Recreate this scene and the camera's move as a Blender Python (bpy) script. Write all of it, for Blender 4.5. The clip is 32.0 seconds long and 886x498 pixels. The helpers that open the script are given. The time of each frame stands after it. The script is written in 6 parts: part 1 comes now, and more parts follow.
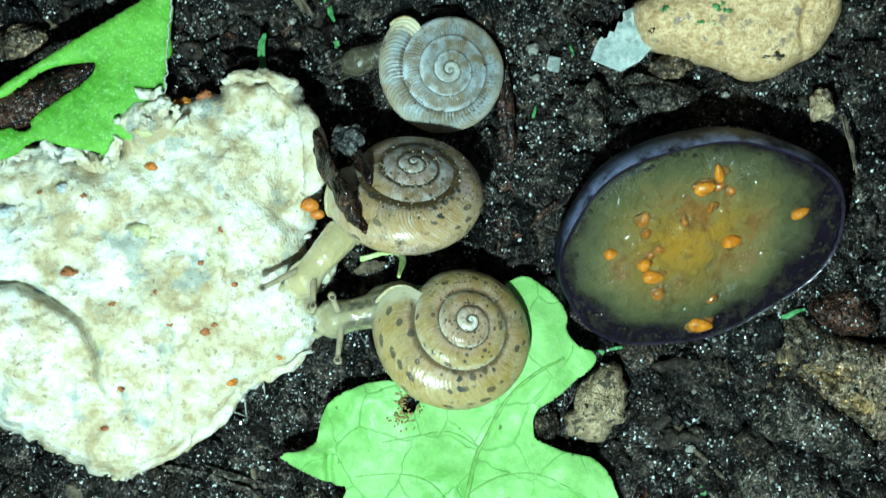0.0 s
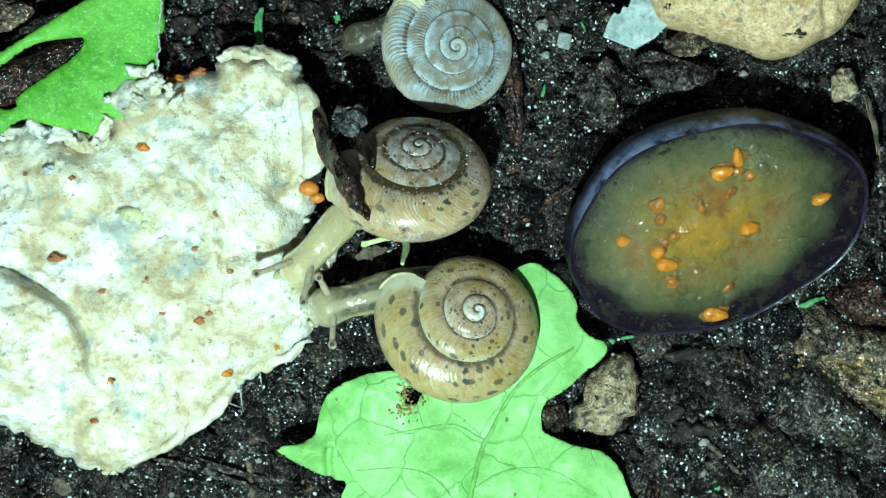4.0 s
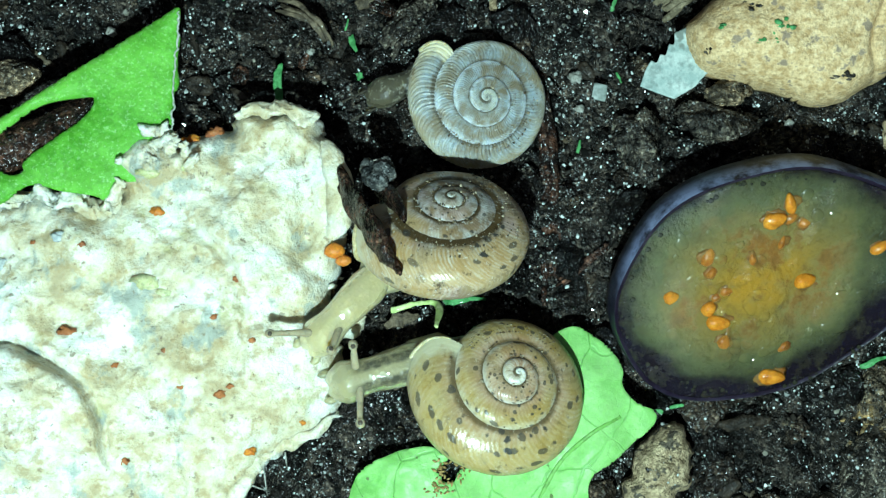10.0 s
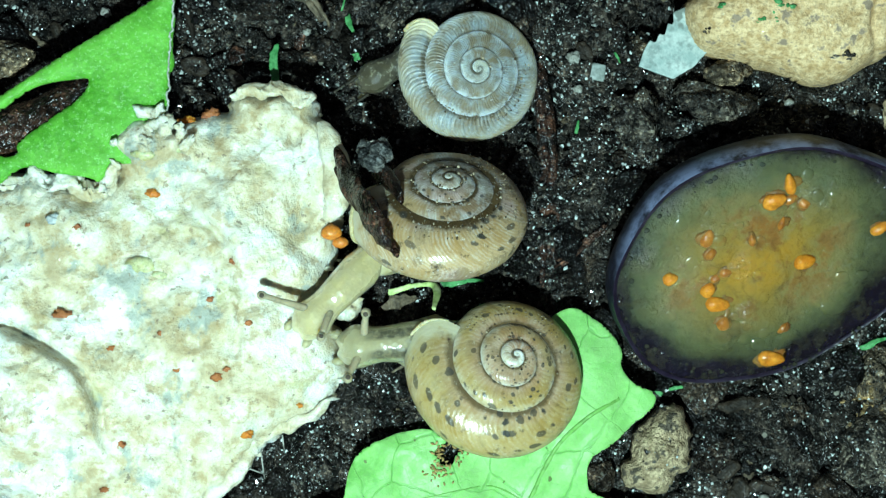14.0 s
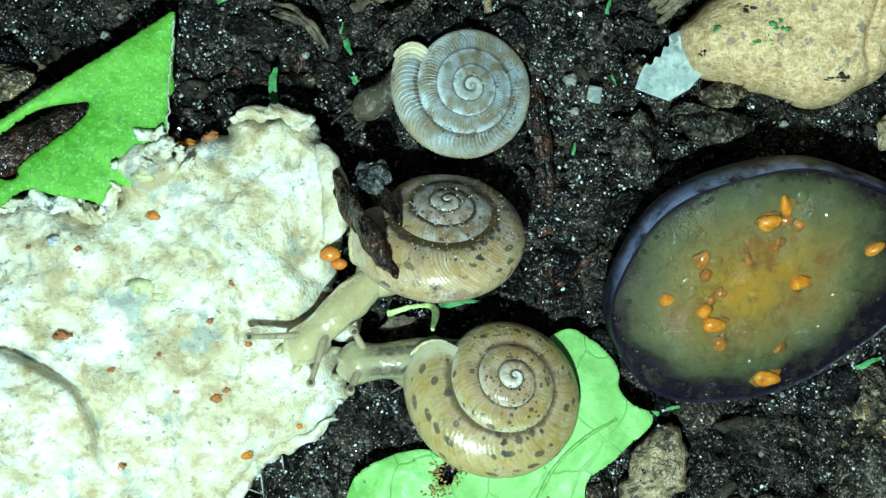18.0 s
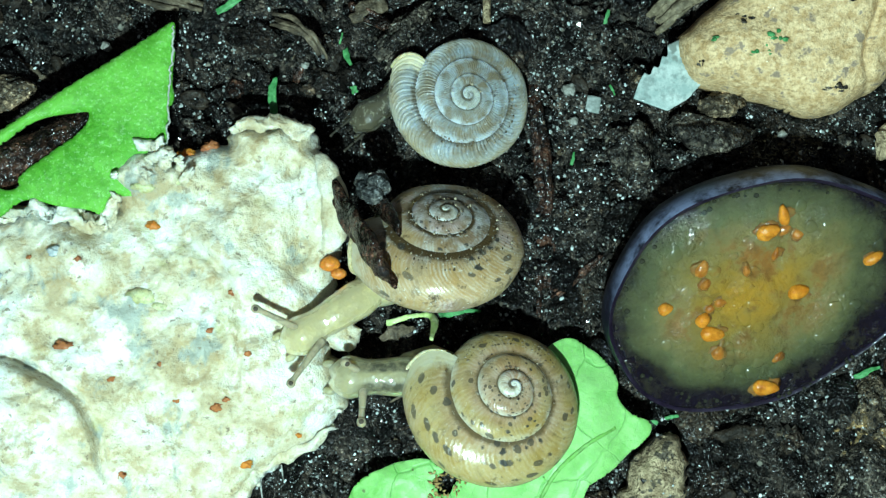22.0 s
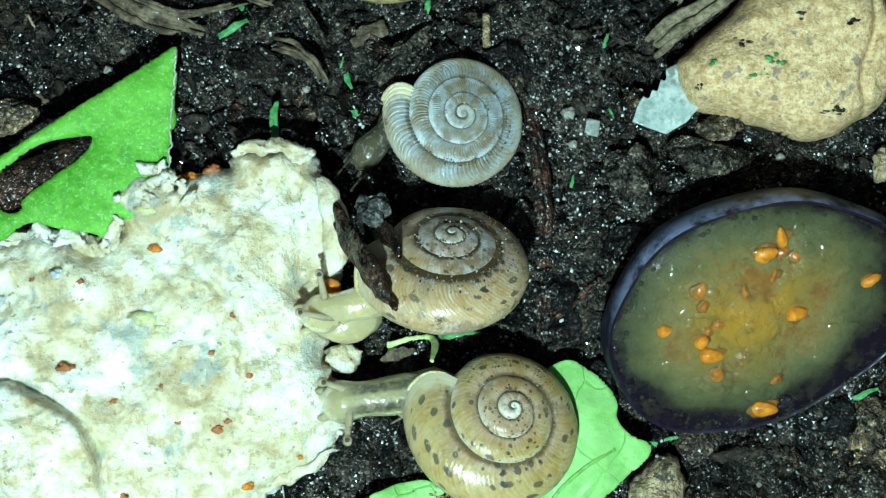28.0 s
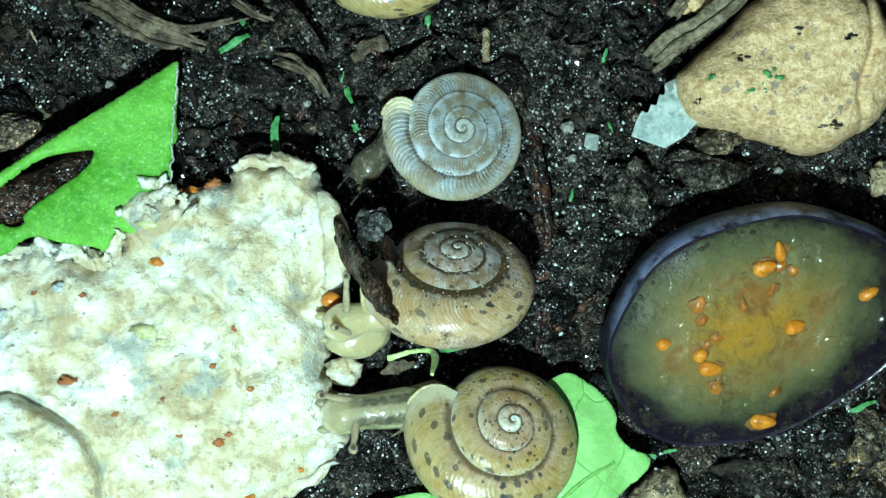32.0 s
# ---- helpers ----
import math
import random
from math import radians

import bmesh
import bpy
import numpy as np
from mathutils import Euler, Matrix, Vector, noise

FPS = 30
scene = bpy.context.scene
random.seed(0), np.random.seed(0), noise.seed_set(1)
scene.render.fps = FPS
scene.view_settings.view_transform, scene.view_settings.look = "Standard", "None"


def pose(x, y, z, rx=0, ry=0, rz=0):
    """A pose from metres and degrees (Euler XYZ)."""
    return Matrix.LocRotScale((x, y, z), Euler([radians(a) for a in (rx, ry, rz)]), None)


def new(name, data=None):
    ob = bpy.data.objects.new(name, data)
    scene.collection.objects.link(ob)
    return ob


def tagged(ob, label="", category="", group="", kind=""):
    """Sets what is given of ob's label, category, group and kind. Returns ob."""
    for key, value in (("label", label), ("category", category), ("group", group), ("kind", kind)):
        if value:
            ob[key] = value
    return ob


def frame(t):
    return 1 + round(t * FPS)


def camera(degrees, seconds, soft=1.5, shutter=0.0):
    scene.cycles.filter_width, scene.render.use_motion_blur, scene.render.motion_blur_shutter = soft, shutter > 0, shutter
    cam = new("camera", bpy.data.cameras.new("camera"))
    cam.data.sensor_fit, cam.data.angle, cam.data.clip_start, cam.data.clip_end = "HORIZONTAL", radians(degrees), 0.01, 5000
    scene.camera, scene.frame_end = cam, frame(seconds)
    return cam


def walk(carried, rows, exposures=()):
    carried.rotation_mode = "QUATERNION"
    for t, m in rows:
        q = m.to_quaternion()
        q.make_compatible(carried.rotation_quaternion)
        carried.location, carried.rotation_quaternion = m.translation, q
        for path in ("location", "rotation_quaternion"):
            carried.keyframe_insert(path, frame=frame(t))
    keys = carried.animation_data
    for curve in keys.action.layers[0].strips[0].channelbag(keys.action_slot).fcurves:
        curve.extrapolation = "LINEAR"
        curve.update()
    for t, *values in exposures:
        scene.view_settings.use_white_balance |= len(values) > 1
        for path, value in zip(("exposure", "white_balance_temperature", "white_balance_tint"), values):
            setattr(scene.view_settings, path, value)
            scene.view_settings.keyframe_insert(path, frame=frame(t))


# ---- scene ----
cam = camera(28, 32.0, soft=1.35, shutter=0.4)
# seconds, millimetres and degrees: a hand-held camera over the ground
PATH = [
    (0.0, 2.46, 4.41, 103.47, -1.874, -0.746, 1.418),
    (0.5, 2.33, 4.60, 102.57, -3.046, -0.740, 1.421),
    (1.0, 2.42, 4.14, 102.90, -2.793, -0.682, 1.431),
    (1.5, 2.32, 4.31, 102.72, -3.008, -0.716, 1.435),
    (2.0, 2.48, 4.07, 102.70, -2.924, -0.612, 1.403),
    (2.5, 2.09, 4.26, 102.96, -3.222, -0.511, 1.415),
    (3.0, 1.95, 4.59, 102.47, -3.663, -0.590, 1.548),
    (3.5, 1.74, 5.69, 101.07, -3.508, -0.901, 1.674),
    (5.5, 0.30, 5.88, 91.80, -2.824, -1.423, 1.344),
    (6.0, -0.10, 5.16, 89.82, -2.939, -1.388, 1.313),
    (6.5, 0.35, 3.12, 88.31, -2.990, -1.499, 1.284),
    (7.0, 0.17, 0.93, 87.49, -2.815, -1.537, 1.217),
    (7.5, -0.48, -1.00, 88.99, -2.712, -1.276, 1.220),
    (8.0, -0.51, -0.96, 89.84, -2.358, -1.142, 0.982),
    (8.5, -0.18, -0.62, 91.03, -1.017, -0.883, 0.646),
    (9.0, -0.48, -0.29, 92.71, 0.855, -1.113, 0.472),
    (9.5, -0.38, -0.27, 92.23, 1.385, -1.274, 0.274),
    (10.0, -0.25, -0.20, 93.10, 2.371, -1.287, 0.201),
    (10.5, -0.57, -0.31, 92.22, 2.077, -1.579, 0.164),
    (11.0, -0.02, -0.40, 91.99, 1.408, -1.273, 0.164),
    (11.5, -0.27, -0.36, 92.18, 1.342, -1.411, 0.170),
    (12.0, -0.23, -0.14, 93.02, 1.762, -1.333, 0.150),
    (12.5, -0.31, -0.04, 92.59, 1.998, -1.394, 0.129),
    (13.0, -0.28, -0.10, 92.70, 1.706, -1.370, 0.109),
    (13.5, -0.12, -0.00, 92.51, 1.603, -1.287, 0.101),
    (15.5, -0.14, -0.28, 92.98, 2.192, -1.285, 0.009),
    (16.0, -0.40, 0.13, 93.13, 2.180, -1.447, 0.014),
    (16.5, -0.10, 0.08, 93.11, 2.193, -1.285, -0.002),
    (17.0, -0.43, -0.18, 92.98, 2.244, -1.505, -0.021),
    (17.5, -0.50, -0.06, 93.19, 2.384, -1.560, -0.039),
    (18.0, -0.46, 0.06, 93.17, 2.308, -1.542, -0.049),
    (18.5, -0.40, -0.13, 93.13, 2.401, -1.519, -0.048),
    (19.0, -0.31, -0.03, 93.29, 2.501, -1.462, -0.060),
    (19.5, -0.22, 0.17, 93.28, 2.415, -1.410, -0.076),
    (20.0, -0.00, -0.00, 93.34, 2.533, -1.273, -0.028),
    (20.5, -0.25, -0.24, 93.27, 2.625, -1.435, -0.038),
    (21.0, -0.31, 0.02, 93.27, 2.476, -1.467, -0.069),
    (21.5, -0.32, -0.23, 93.36, 2.761, -1.476, -0.067),
    (22.0, -0.22, 0.21, 93.42, 2.519, -1.418, -0.067),
    (22.5, -0.16, 0.27, 93.43, 2.450, -1.383, -0.065),
    (23.0, -0.42, 0.02, 93.48, 2.757, -1.541, -0.065),
    (23.5, -0.28, -0.01, 93.59, 2.901, -1.451, -0.059),
    (24.0, -0.52, 0.24, 93.66, 2.851, -1.602, -0.067),
    (24.5, -0.16, 0.14, 93.67, 2.895, -1.365, -0.077),
    (25.0, -0.20, 0.32, 93.83, 2.977, -1.370, -0.074),
    (25.5, -0.36, 0.15, 93.86, 3.246, -1.474, -0.077),
    (27.5, -0.45, 0.25, 94.02, 3.312, -1.537, -0.116),
    (28.0, -0.16, 0.19, 94.00, 3.240, -1.360, -0.116),
    (28.5, -0.51, -0.25, 93.99, 3.630, -1.571, -0.132),
    (29.0, -0.61, 0.29, 94.07, 3.367, -1.624, -0.122),
    (29.5, -0.55, 0.34, 94.11, 3.389, -1.587, -0.114),
    (30.0, -0.16, 0.51, 94.31, 3.429, -1.356, -0.092),
    (30.5, -0.13, 0.48, 94.34, 3.442, -1.337, -0.105),
    (31.0, -0.20, 0.18, 94.47, 3.765, -1.384, -0.094),
    (31.5, -0.35, 0.30, 94.54, 3.713, -1.462, -0.128),
    (32.0, -0.34, 0.50, 94.50, 3.473, -1.461, -0.129),
]
walk(cam, [(t, pose(x * 0.001, y * 0.001, z * 0.001, rx, ry, rz)) for t, x, y, z, rx, ry, rz in PATH])

# ---- lamp and night ----
world = bpy.data.worlds.new("night")
world.use_nodes = True
scene.world = world
world.node_tree.nodes["Background"].inputs["Color"].default_value = (0.75, 0.9, 1.0, 1)
world.node_tree.nodes["Background"].inputs["Strength"].default_value = 0.085
flash = bpy.data.lights.new("torch_light", "POINT")
flash.energy, flash.shadow_soft_size, flash.color = 0.86, 0.0016, (0.66, 1.0, 1.01)
flash_ob = new("torch_light", flash)
flash_ob.matrix_basis = pose(-0.006, -0.033, 0.096)

MM = 0.001


# ---- node materials ----
class Mat:
    """A small wrapper to write node trees in a few lines."""

    def __init__(self, name, rough=0.5, spec=0.5):
        self.m = bpy.data.materials.new(name)
        self.m.use_nodes = True
        self.t = self.m.node_tree
        self.b = self.t.nodes["Principled BSDF"]
        self.b.inputs["Roughness"].default_value = rough
        self.b.inputs["Specular IOR Level"].default_value = spec

    def node(self, kind, **values):
        n = self.t.nodes.new(kind)
        for key, v in values.items():
            n.inputs[key.replace("_", " ")].default_value = v
        return n

    def link(self, a, b):
        self.t.links.new(a, b)

    def coord(self, which="Object"):
        return self.node("ShaderNodeTexCoord").outputs[which]

    def scaled(self, vec, s):
        n = self.t.nodes.new("ShaderNodeMapping")
        n.inputs["Scale"].default_value = s
        self.link(vec, n.inputs["Vector"])
        return n.outputs[0]

    def noise(self, per_mm, detail=4.0, rough=0.55, vec=None, distort=0.0):
        n = self.node("ShaderNodeTexNoise", Scale=per_mm * (1000.0 if vec is None else 1.0), Detail=detail, Roughness=rough, Distortion=distort)
        self.link(vec if vec is not None else self.coord(), n.inputs["Vector"])
        return n.outputs["Fac"]

    def voronoi(self, per_mm, vec=None, out="Distance", feature="F1", rand=1.0):
        n = self.node("ShaderNodeTexVoronoi", Scale=per_mm * (1000.0 if vec is None else 1.0), Randomness=rand)
        n.feature = feature
        self.link(vec if vec is not None else self.coord(), n.inputs["Vector"])
        return n.outputs[out]

    def ramp(self, fac, stops):
        n = self.t.nodes.new("ShaderNodeValToRGB")
        e = n.color_ramp.elements
        while len(e) < len(stops):
            e.new(0.5)
        for el, (p, c) in zip(e, stops):
            el.position = p
            el.color = (*c, 1) if len(c) == 3 else c
        self.link(fac, n.inputs["Fac"])
        return n.outputs["Color"]

    def mask(self, fac, lo, hi):
        n = self.node("ShaderNodeMapRange", From_Min=lo, From_Max=hi)
        self.link(fac, n.inputs["Value"])
        return n.outputs["Result"]

    def math(self, op, a, b=0.0):
        n = self.t.nodes.new("ShaderNodeMath")
        n.operation = op
        for i, v in enumerate((a, b)):
            if isinstance(v, (int, float)):
                n.inputs[i].default_value = v
            else:
                self.link(v, n.inputs[i])
        return n.outputs[0]

    def mix(self, fac, a, b, mode="MIX"):
        n = self.t.nodes.new("ShaderNodeMix")
        n.data_type, n.blend_type = "RGBA", mode
        for i, v in ((0, fac), (6, a), (7, b)):
            if isinstance(v, (int, float)):
                n.inputs[i].default_value = v
            elif isinstance(v, tuple):
                n.inputs[i].default_value = (*v, 1)
            else:
                self.link(v, n.inputs[i])
        return n.outputs[2]

    def colour(self, c):
        if isinstance(c, tuple):
            self.b.inputs["Base Color"].default_value = (*c, 1)
        else:
            self.link(c, self.b.inputs["Base Color"])
        return self

    def rough(self, v):
        self.link(v, self.b.inputs["Roughness"])
        return self

    def bump(self, height, mm=0.05, strength=1.0):
        n = self.node("ShaderNodeBump", Strength=strength, Distance=mm * MM)
        self.link(height, n.inputs["Height"])
        self.link(n.outputs[0], self.b.inputs["Normal"])
        self.link(n.outputs[0], self.b.inputs["Coat Normal"])
        return self

    def wet(self, weight=0.6, rough=0.08):
        self.b.inputs["Coat Weight"].default_value = weight
        self.b.inputs["Coat Roughness"].default_value = rough
        return self

    def soft(self, weight, mm, radius=(1.0, 0.6, 0.35)):
        self.b.inputs["Subsurface Weight"].default_value = weight
        self.b.inputs["Subsurface Radius"].default_value = radius
        self.b.inputs["Subsurface Scale"].default_value = mm * MM
        return self


def earth(s, base, per=6.5, pale=(0.16, 0.15, 0.12), share=0.03):
    """Earth built of grains: each has its own tone, a few are pale, all stand proud. Returns colour and height."""
    cell = s.t.nodes.new("ShaderNodeTexVoronoi")
    cell.inputs["Scale"].default_value = per * 1000
    s.link(s.coord(), cell.inputs["Vector"])
    tone = s.t.nodes.new("ShaderNodeSeparateColor")
    s.link(cell.outputs["Color"], tone.inputs[0])
    base = s.mix(1.0, base, s.ramp(tone.outputs[0], [(0.0, (0.35, 0.35, 0.35)), (0.8, (0.75, 0.75, 0.75)), (1.0, (2.2, 2.1, 2.0))]), "MULTIPLY")
    base = s.mix(1.0, base, s.ramp(s.noise(1.5, 8, 0.75), [(0.36, (0.1, 0.1, 0.1)), (0.5, (0.8, 0.8, 0.8)), (0.66, (2.4, 2.2, 2.0))]), "MULTIPLY")
    crowd = s.mask(s.noise(0.5, 4, 0.6), 0.40, 0.62)
    base = s.mix(s.math("MULTIPLY", s.mask(tone.outputs[1], 1.0 - share, 1.0), s.math("MULTIPLY", crowd, 0.9)), base, pale)
    high = s.math("ADD", s.math("MULTIPLY", s.mask(cell.outputs["Distance"], 0.6, 0.0), 0.5), s.math("MULTIPLY", s.noise(3.4, 2, 0.5), 1.5))
    return base, high


def soil_material(name, dark, light, per=3.0, bump=0.24, wet=1.0, pale=(0.16, 0.15, 0.12), share=0.03):
    s = Mat(name, 0.6, 0.0)
    base = s.mix(s.mask(s.noise(per * 0.12, 8, 0.72), 0.42, 0.60), dark, light)
    base, high = earth(s, base, 6.5, pale, share)
    s.colour(base).wet(wet, 0.22)
    s.link(s.math("MULTIPLY", s.mask(s.noise(0.9, 4, 0.65), 0.36, 0.54), wet), s.b.inputs["Coat Weight"])
    return s.bump(high, bump).m


def crumb_material(name, stops, gloss=0.0, bump=0.2, wet=0.0):
    s = Mat(name, 0.34, gloss)
    info = s.t.nodes.new("ShaderNodeNewGeometry").outputs["Random Per Island"]
    base = s.ramp(info, stops)
    if gloss:
        lot = s.math("FRACT", s.math("MULTIPLY", info, 37.0))
        s.link(s.ramp(lot, [(0.0, (0.10, 0.10, 0.10)), (0.5, (0.22, 0.22, 0.22)), (1.0, (0.5, 0.5, 0.5))]), s.b.inputs["Roughness"])
        s.link(s.ramp(lot, [(0.0, (1.0, 1.0, 1.0)), (gloss * 0.9, (1.0, 1.0, 1.0)), (gloss, (0.03, 0.03, 0.03))]), s.b.inputs["Specular IOR Level"])
    if not bump:
        return s.colour(base).m
    base, high = earth(s, base)
    s.colour(base).wet(wet, 0.22)
    s.link(s.math("MULTIPLY", s.mask(s.noise(0.9, 4, 0.65), 0.36, 0.54), wet), s.b.inputs["Coat Weight"])
    return s.bump(high, bump).m


def food_material(name="cream_crumb", pale=1.0):
    """Soaked crumb: cream, with tan soft patches, wet grey-blue and olive ones, and dark pinholes."""
    s = Mat(name, 0.6, 0.15)
    base = s.ramp(s.noise(0.36, 8, 0.66), [(0.36, (0.43, 0.35, 0.21)), (0.45, (0.58, 0.515, 0.355)), (0.53, (0.675, 0.645, 0.52)), (0.63, (0.775, 0.785, 0.71))])
    base = s.mix(s.math("MULTIPLY", s.mask(s.noise(1.1, 6, 0.7), 0.52, 0.60), 0.6 * pale), base, (0.40, 0.29, 0.14))
    wet_patch = s.mask(s.noise(0.42, 6, 0.66, s.scaled(s.coord(), (1300, 900, 900))), 0.565, 0.635)
    base = s.mix(s.math("MULTIPLY", wet_patch, 0.8 * pale), base, (0.32, 0.36, 0.32))
    olive = s.mask(s.noise(0.30, 5, 0.62, s.scaled(s.coord(), (1000, 1300, 900))), 0.60, 0.67)
    base = s.mix(s.math("MULTIPLY", olive, 0.6 * pale), base, (0.42, 0.40, 0.19))
    base = s.mix(s.math("MULTIPLY", s.mask(s.noise(0.9, 5, 0.7), 0.63, 0.68), 0.7 * pale), base, (0.24, 0.17, 0.10))
    base = s.mix(s.math("MULTIPLY", s.mask(s.noise(2.4, 4), 0.65, 0.69), 0.7 * pale), base, (0.18, 0.13, 0.09))
    s.colour(base).soft(0.6, 0.5, (1.0, 0.85, 0.7)).wet(1.0, 0.14)
    s.link(s.mask(s.noise(0.7, 5), 0.42, 0.58), s.b.inputs["Coat Weight"])
    return s.bump(s.math("ADD", s.noise(1.7, 5, 0.6), s.math("MULTIPLY", s.noise(6.0, 3, 0.6), 0.6)), 0.17).m


def leaf_material(name, deep, pale, cells=0.3, sparkle=0.0):
    s = Mat(name, 0.55, 0.2)
    base = s.mix(s.mask(s.noise(0.28, 6, 0.6), 0.38, 0.62), deep, pale)
    base = s.mix(s.math("MULTIPLY", s.mask(s.noise(2.2, 5, 0.65), 0.44, 0.62), 0.45), base, tuple(min(1.0, q * 1.3) for q in pale))
    lift = s.math("MULTIPLY", s.noise(2.6, 5), 0.9)
    if sparkle:
        # pale dots in the base colour stand in for wet specular sparkle
        base = s.mix(s.math("MULTIPLY", s.mask(s.noise(6.0, 3, 0.65), 0.56, 0.66), sparkle), base, (0.42, 0.74, 0.36))
        base = s.mix(s.math("MULTIPLY", s.mask(s.noise(1.0, 6, 0.7), 0.54, 0.66), 0.3), base, tuple(0.5 * q for q in deep))
        lift = s.math("ADD", lift, s.math("MULTIPLY", s.voronoi(5.0), 0.35))
    else:
        bent = s.node("ShaderNodeVectorMath")
        bent.operation = "MULTIPLY_ADD"
        wob = s.node("ShaderNodeTexNoise", Scale=420.0, Detail=3.0)
        s.link(s.coord(), wob.inputs["Vector"])
        s.link(wob.outputs["Color"], bent.inputs[0])
        bent.inputs[1].default_value = (1.5, 1.5, 0)
        s.link(s.scaled(s.coord(), (1000, 1000, 0)), bent.inputs[2])
        edge = s.voronoi(cells, bent.outputs[0], "Distance", "DISTANCE_TO_EDGE")
        fine = s.voronoi(cells * 3, bent.outputs[0], "Distance", "DISTANCE_TO_EDGE")
        fade = s.mask(s.noise(0.35, 3), 0.30, 0.5)
        vein = s.math("MAXIMUM", s.math("MULTIPLY", s.mask(edge, 0.017, 0.005), fade), s.math("MULTIPLY", s.mask(fine, 0.03, 0.0), 0.2))
        base = s.mix(s.math("MULTIPLY", vein, 0.42), base, (deep[0] * 0.5, deep[1] * 0.68, deep[2] * 0.5))
        base = s.mix(s.math("MULTIPLY", s.mask(s.noise(0.55, 4, 0.6), 0.66, 0.72), 0.5), base, (deep[0] * 0.7, deep[1] * 0.75, deep[2] * 0.8))
        base = s.mix(s.mask(s.noise(1.3, 2), 0.735, 0.75), base, (0.10, 0.16, 0.05))
        lift = s.math("SUBTRACT", lift, s.math("MULTIPLY", vein, 0.5))
    s.colour(base).soft(0.25, 0.4, (0.4, 1.0, 0.2))
    if not sparkle:
        s.wet(0.5, 0.3)
        s.link(s.math("MULTIPLY", s.mask(s.noise(0.4, 4), 0.45, 0.62), 0.25), s.b.inputs["Coat Weight"])
    return s.bump(lift, 0.06).m


def plain_material(name, a, b, per=1.0, rough=0.5, bump=0.1, coat=0.0, soft=0.0, spots=None):
    s = Mat(name, rough, 0.12)
    base = s.mix(s.mask(s.noise(per, 7, 0.68), 0.40, 0.60), a, b)
    base = s.mix(s.math("MULTIPLY", s.mask(s.noise(per * 2.7, 4, 0.6), 0.48, 0.64), 0.45), base, tuple(0.35 * q for q in a))
    if spots:
        colour, size, cover = spots
        base = s.mix(s.mask(s.noise(size, 3, 0.6), cover, cover + 0.05), base, colour)
    s.colour(base)
    if coat:
        s.wet(coat, 0.1)
        s.link(s.math("MULTIPLY", s.mask(s.noise(per * 0.9, 3), 0.42, 0.62), coat), s.b.inputs["Coat Weight"])
    if soft:
        s.soft(0.5, soft)
    return s.bump(s.noise(min(per * 3, 5.0), 4, 0.55), bump).m


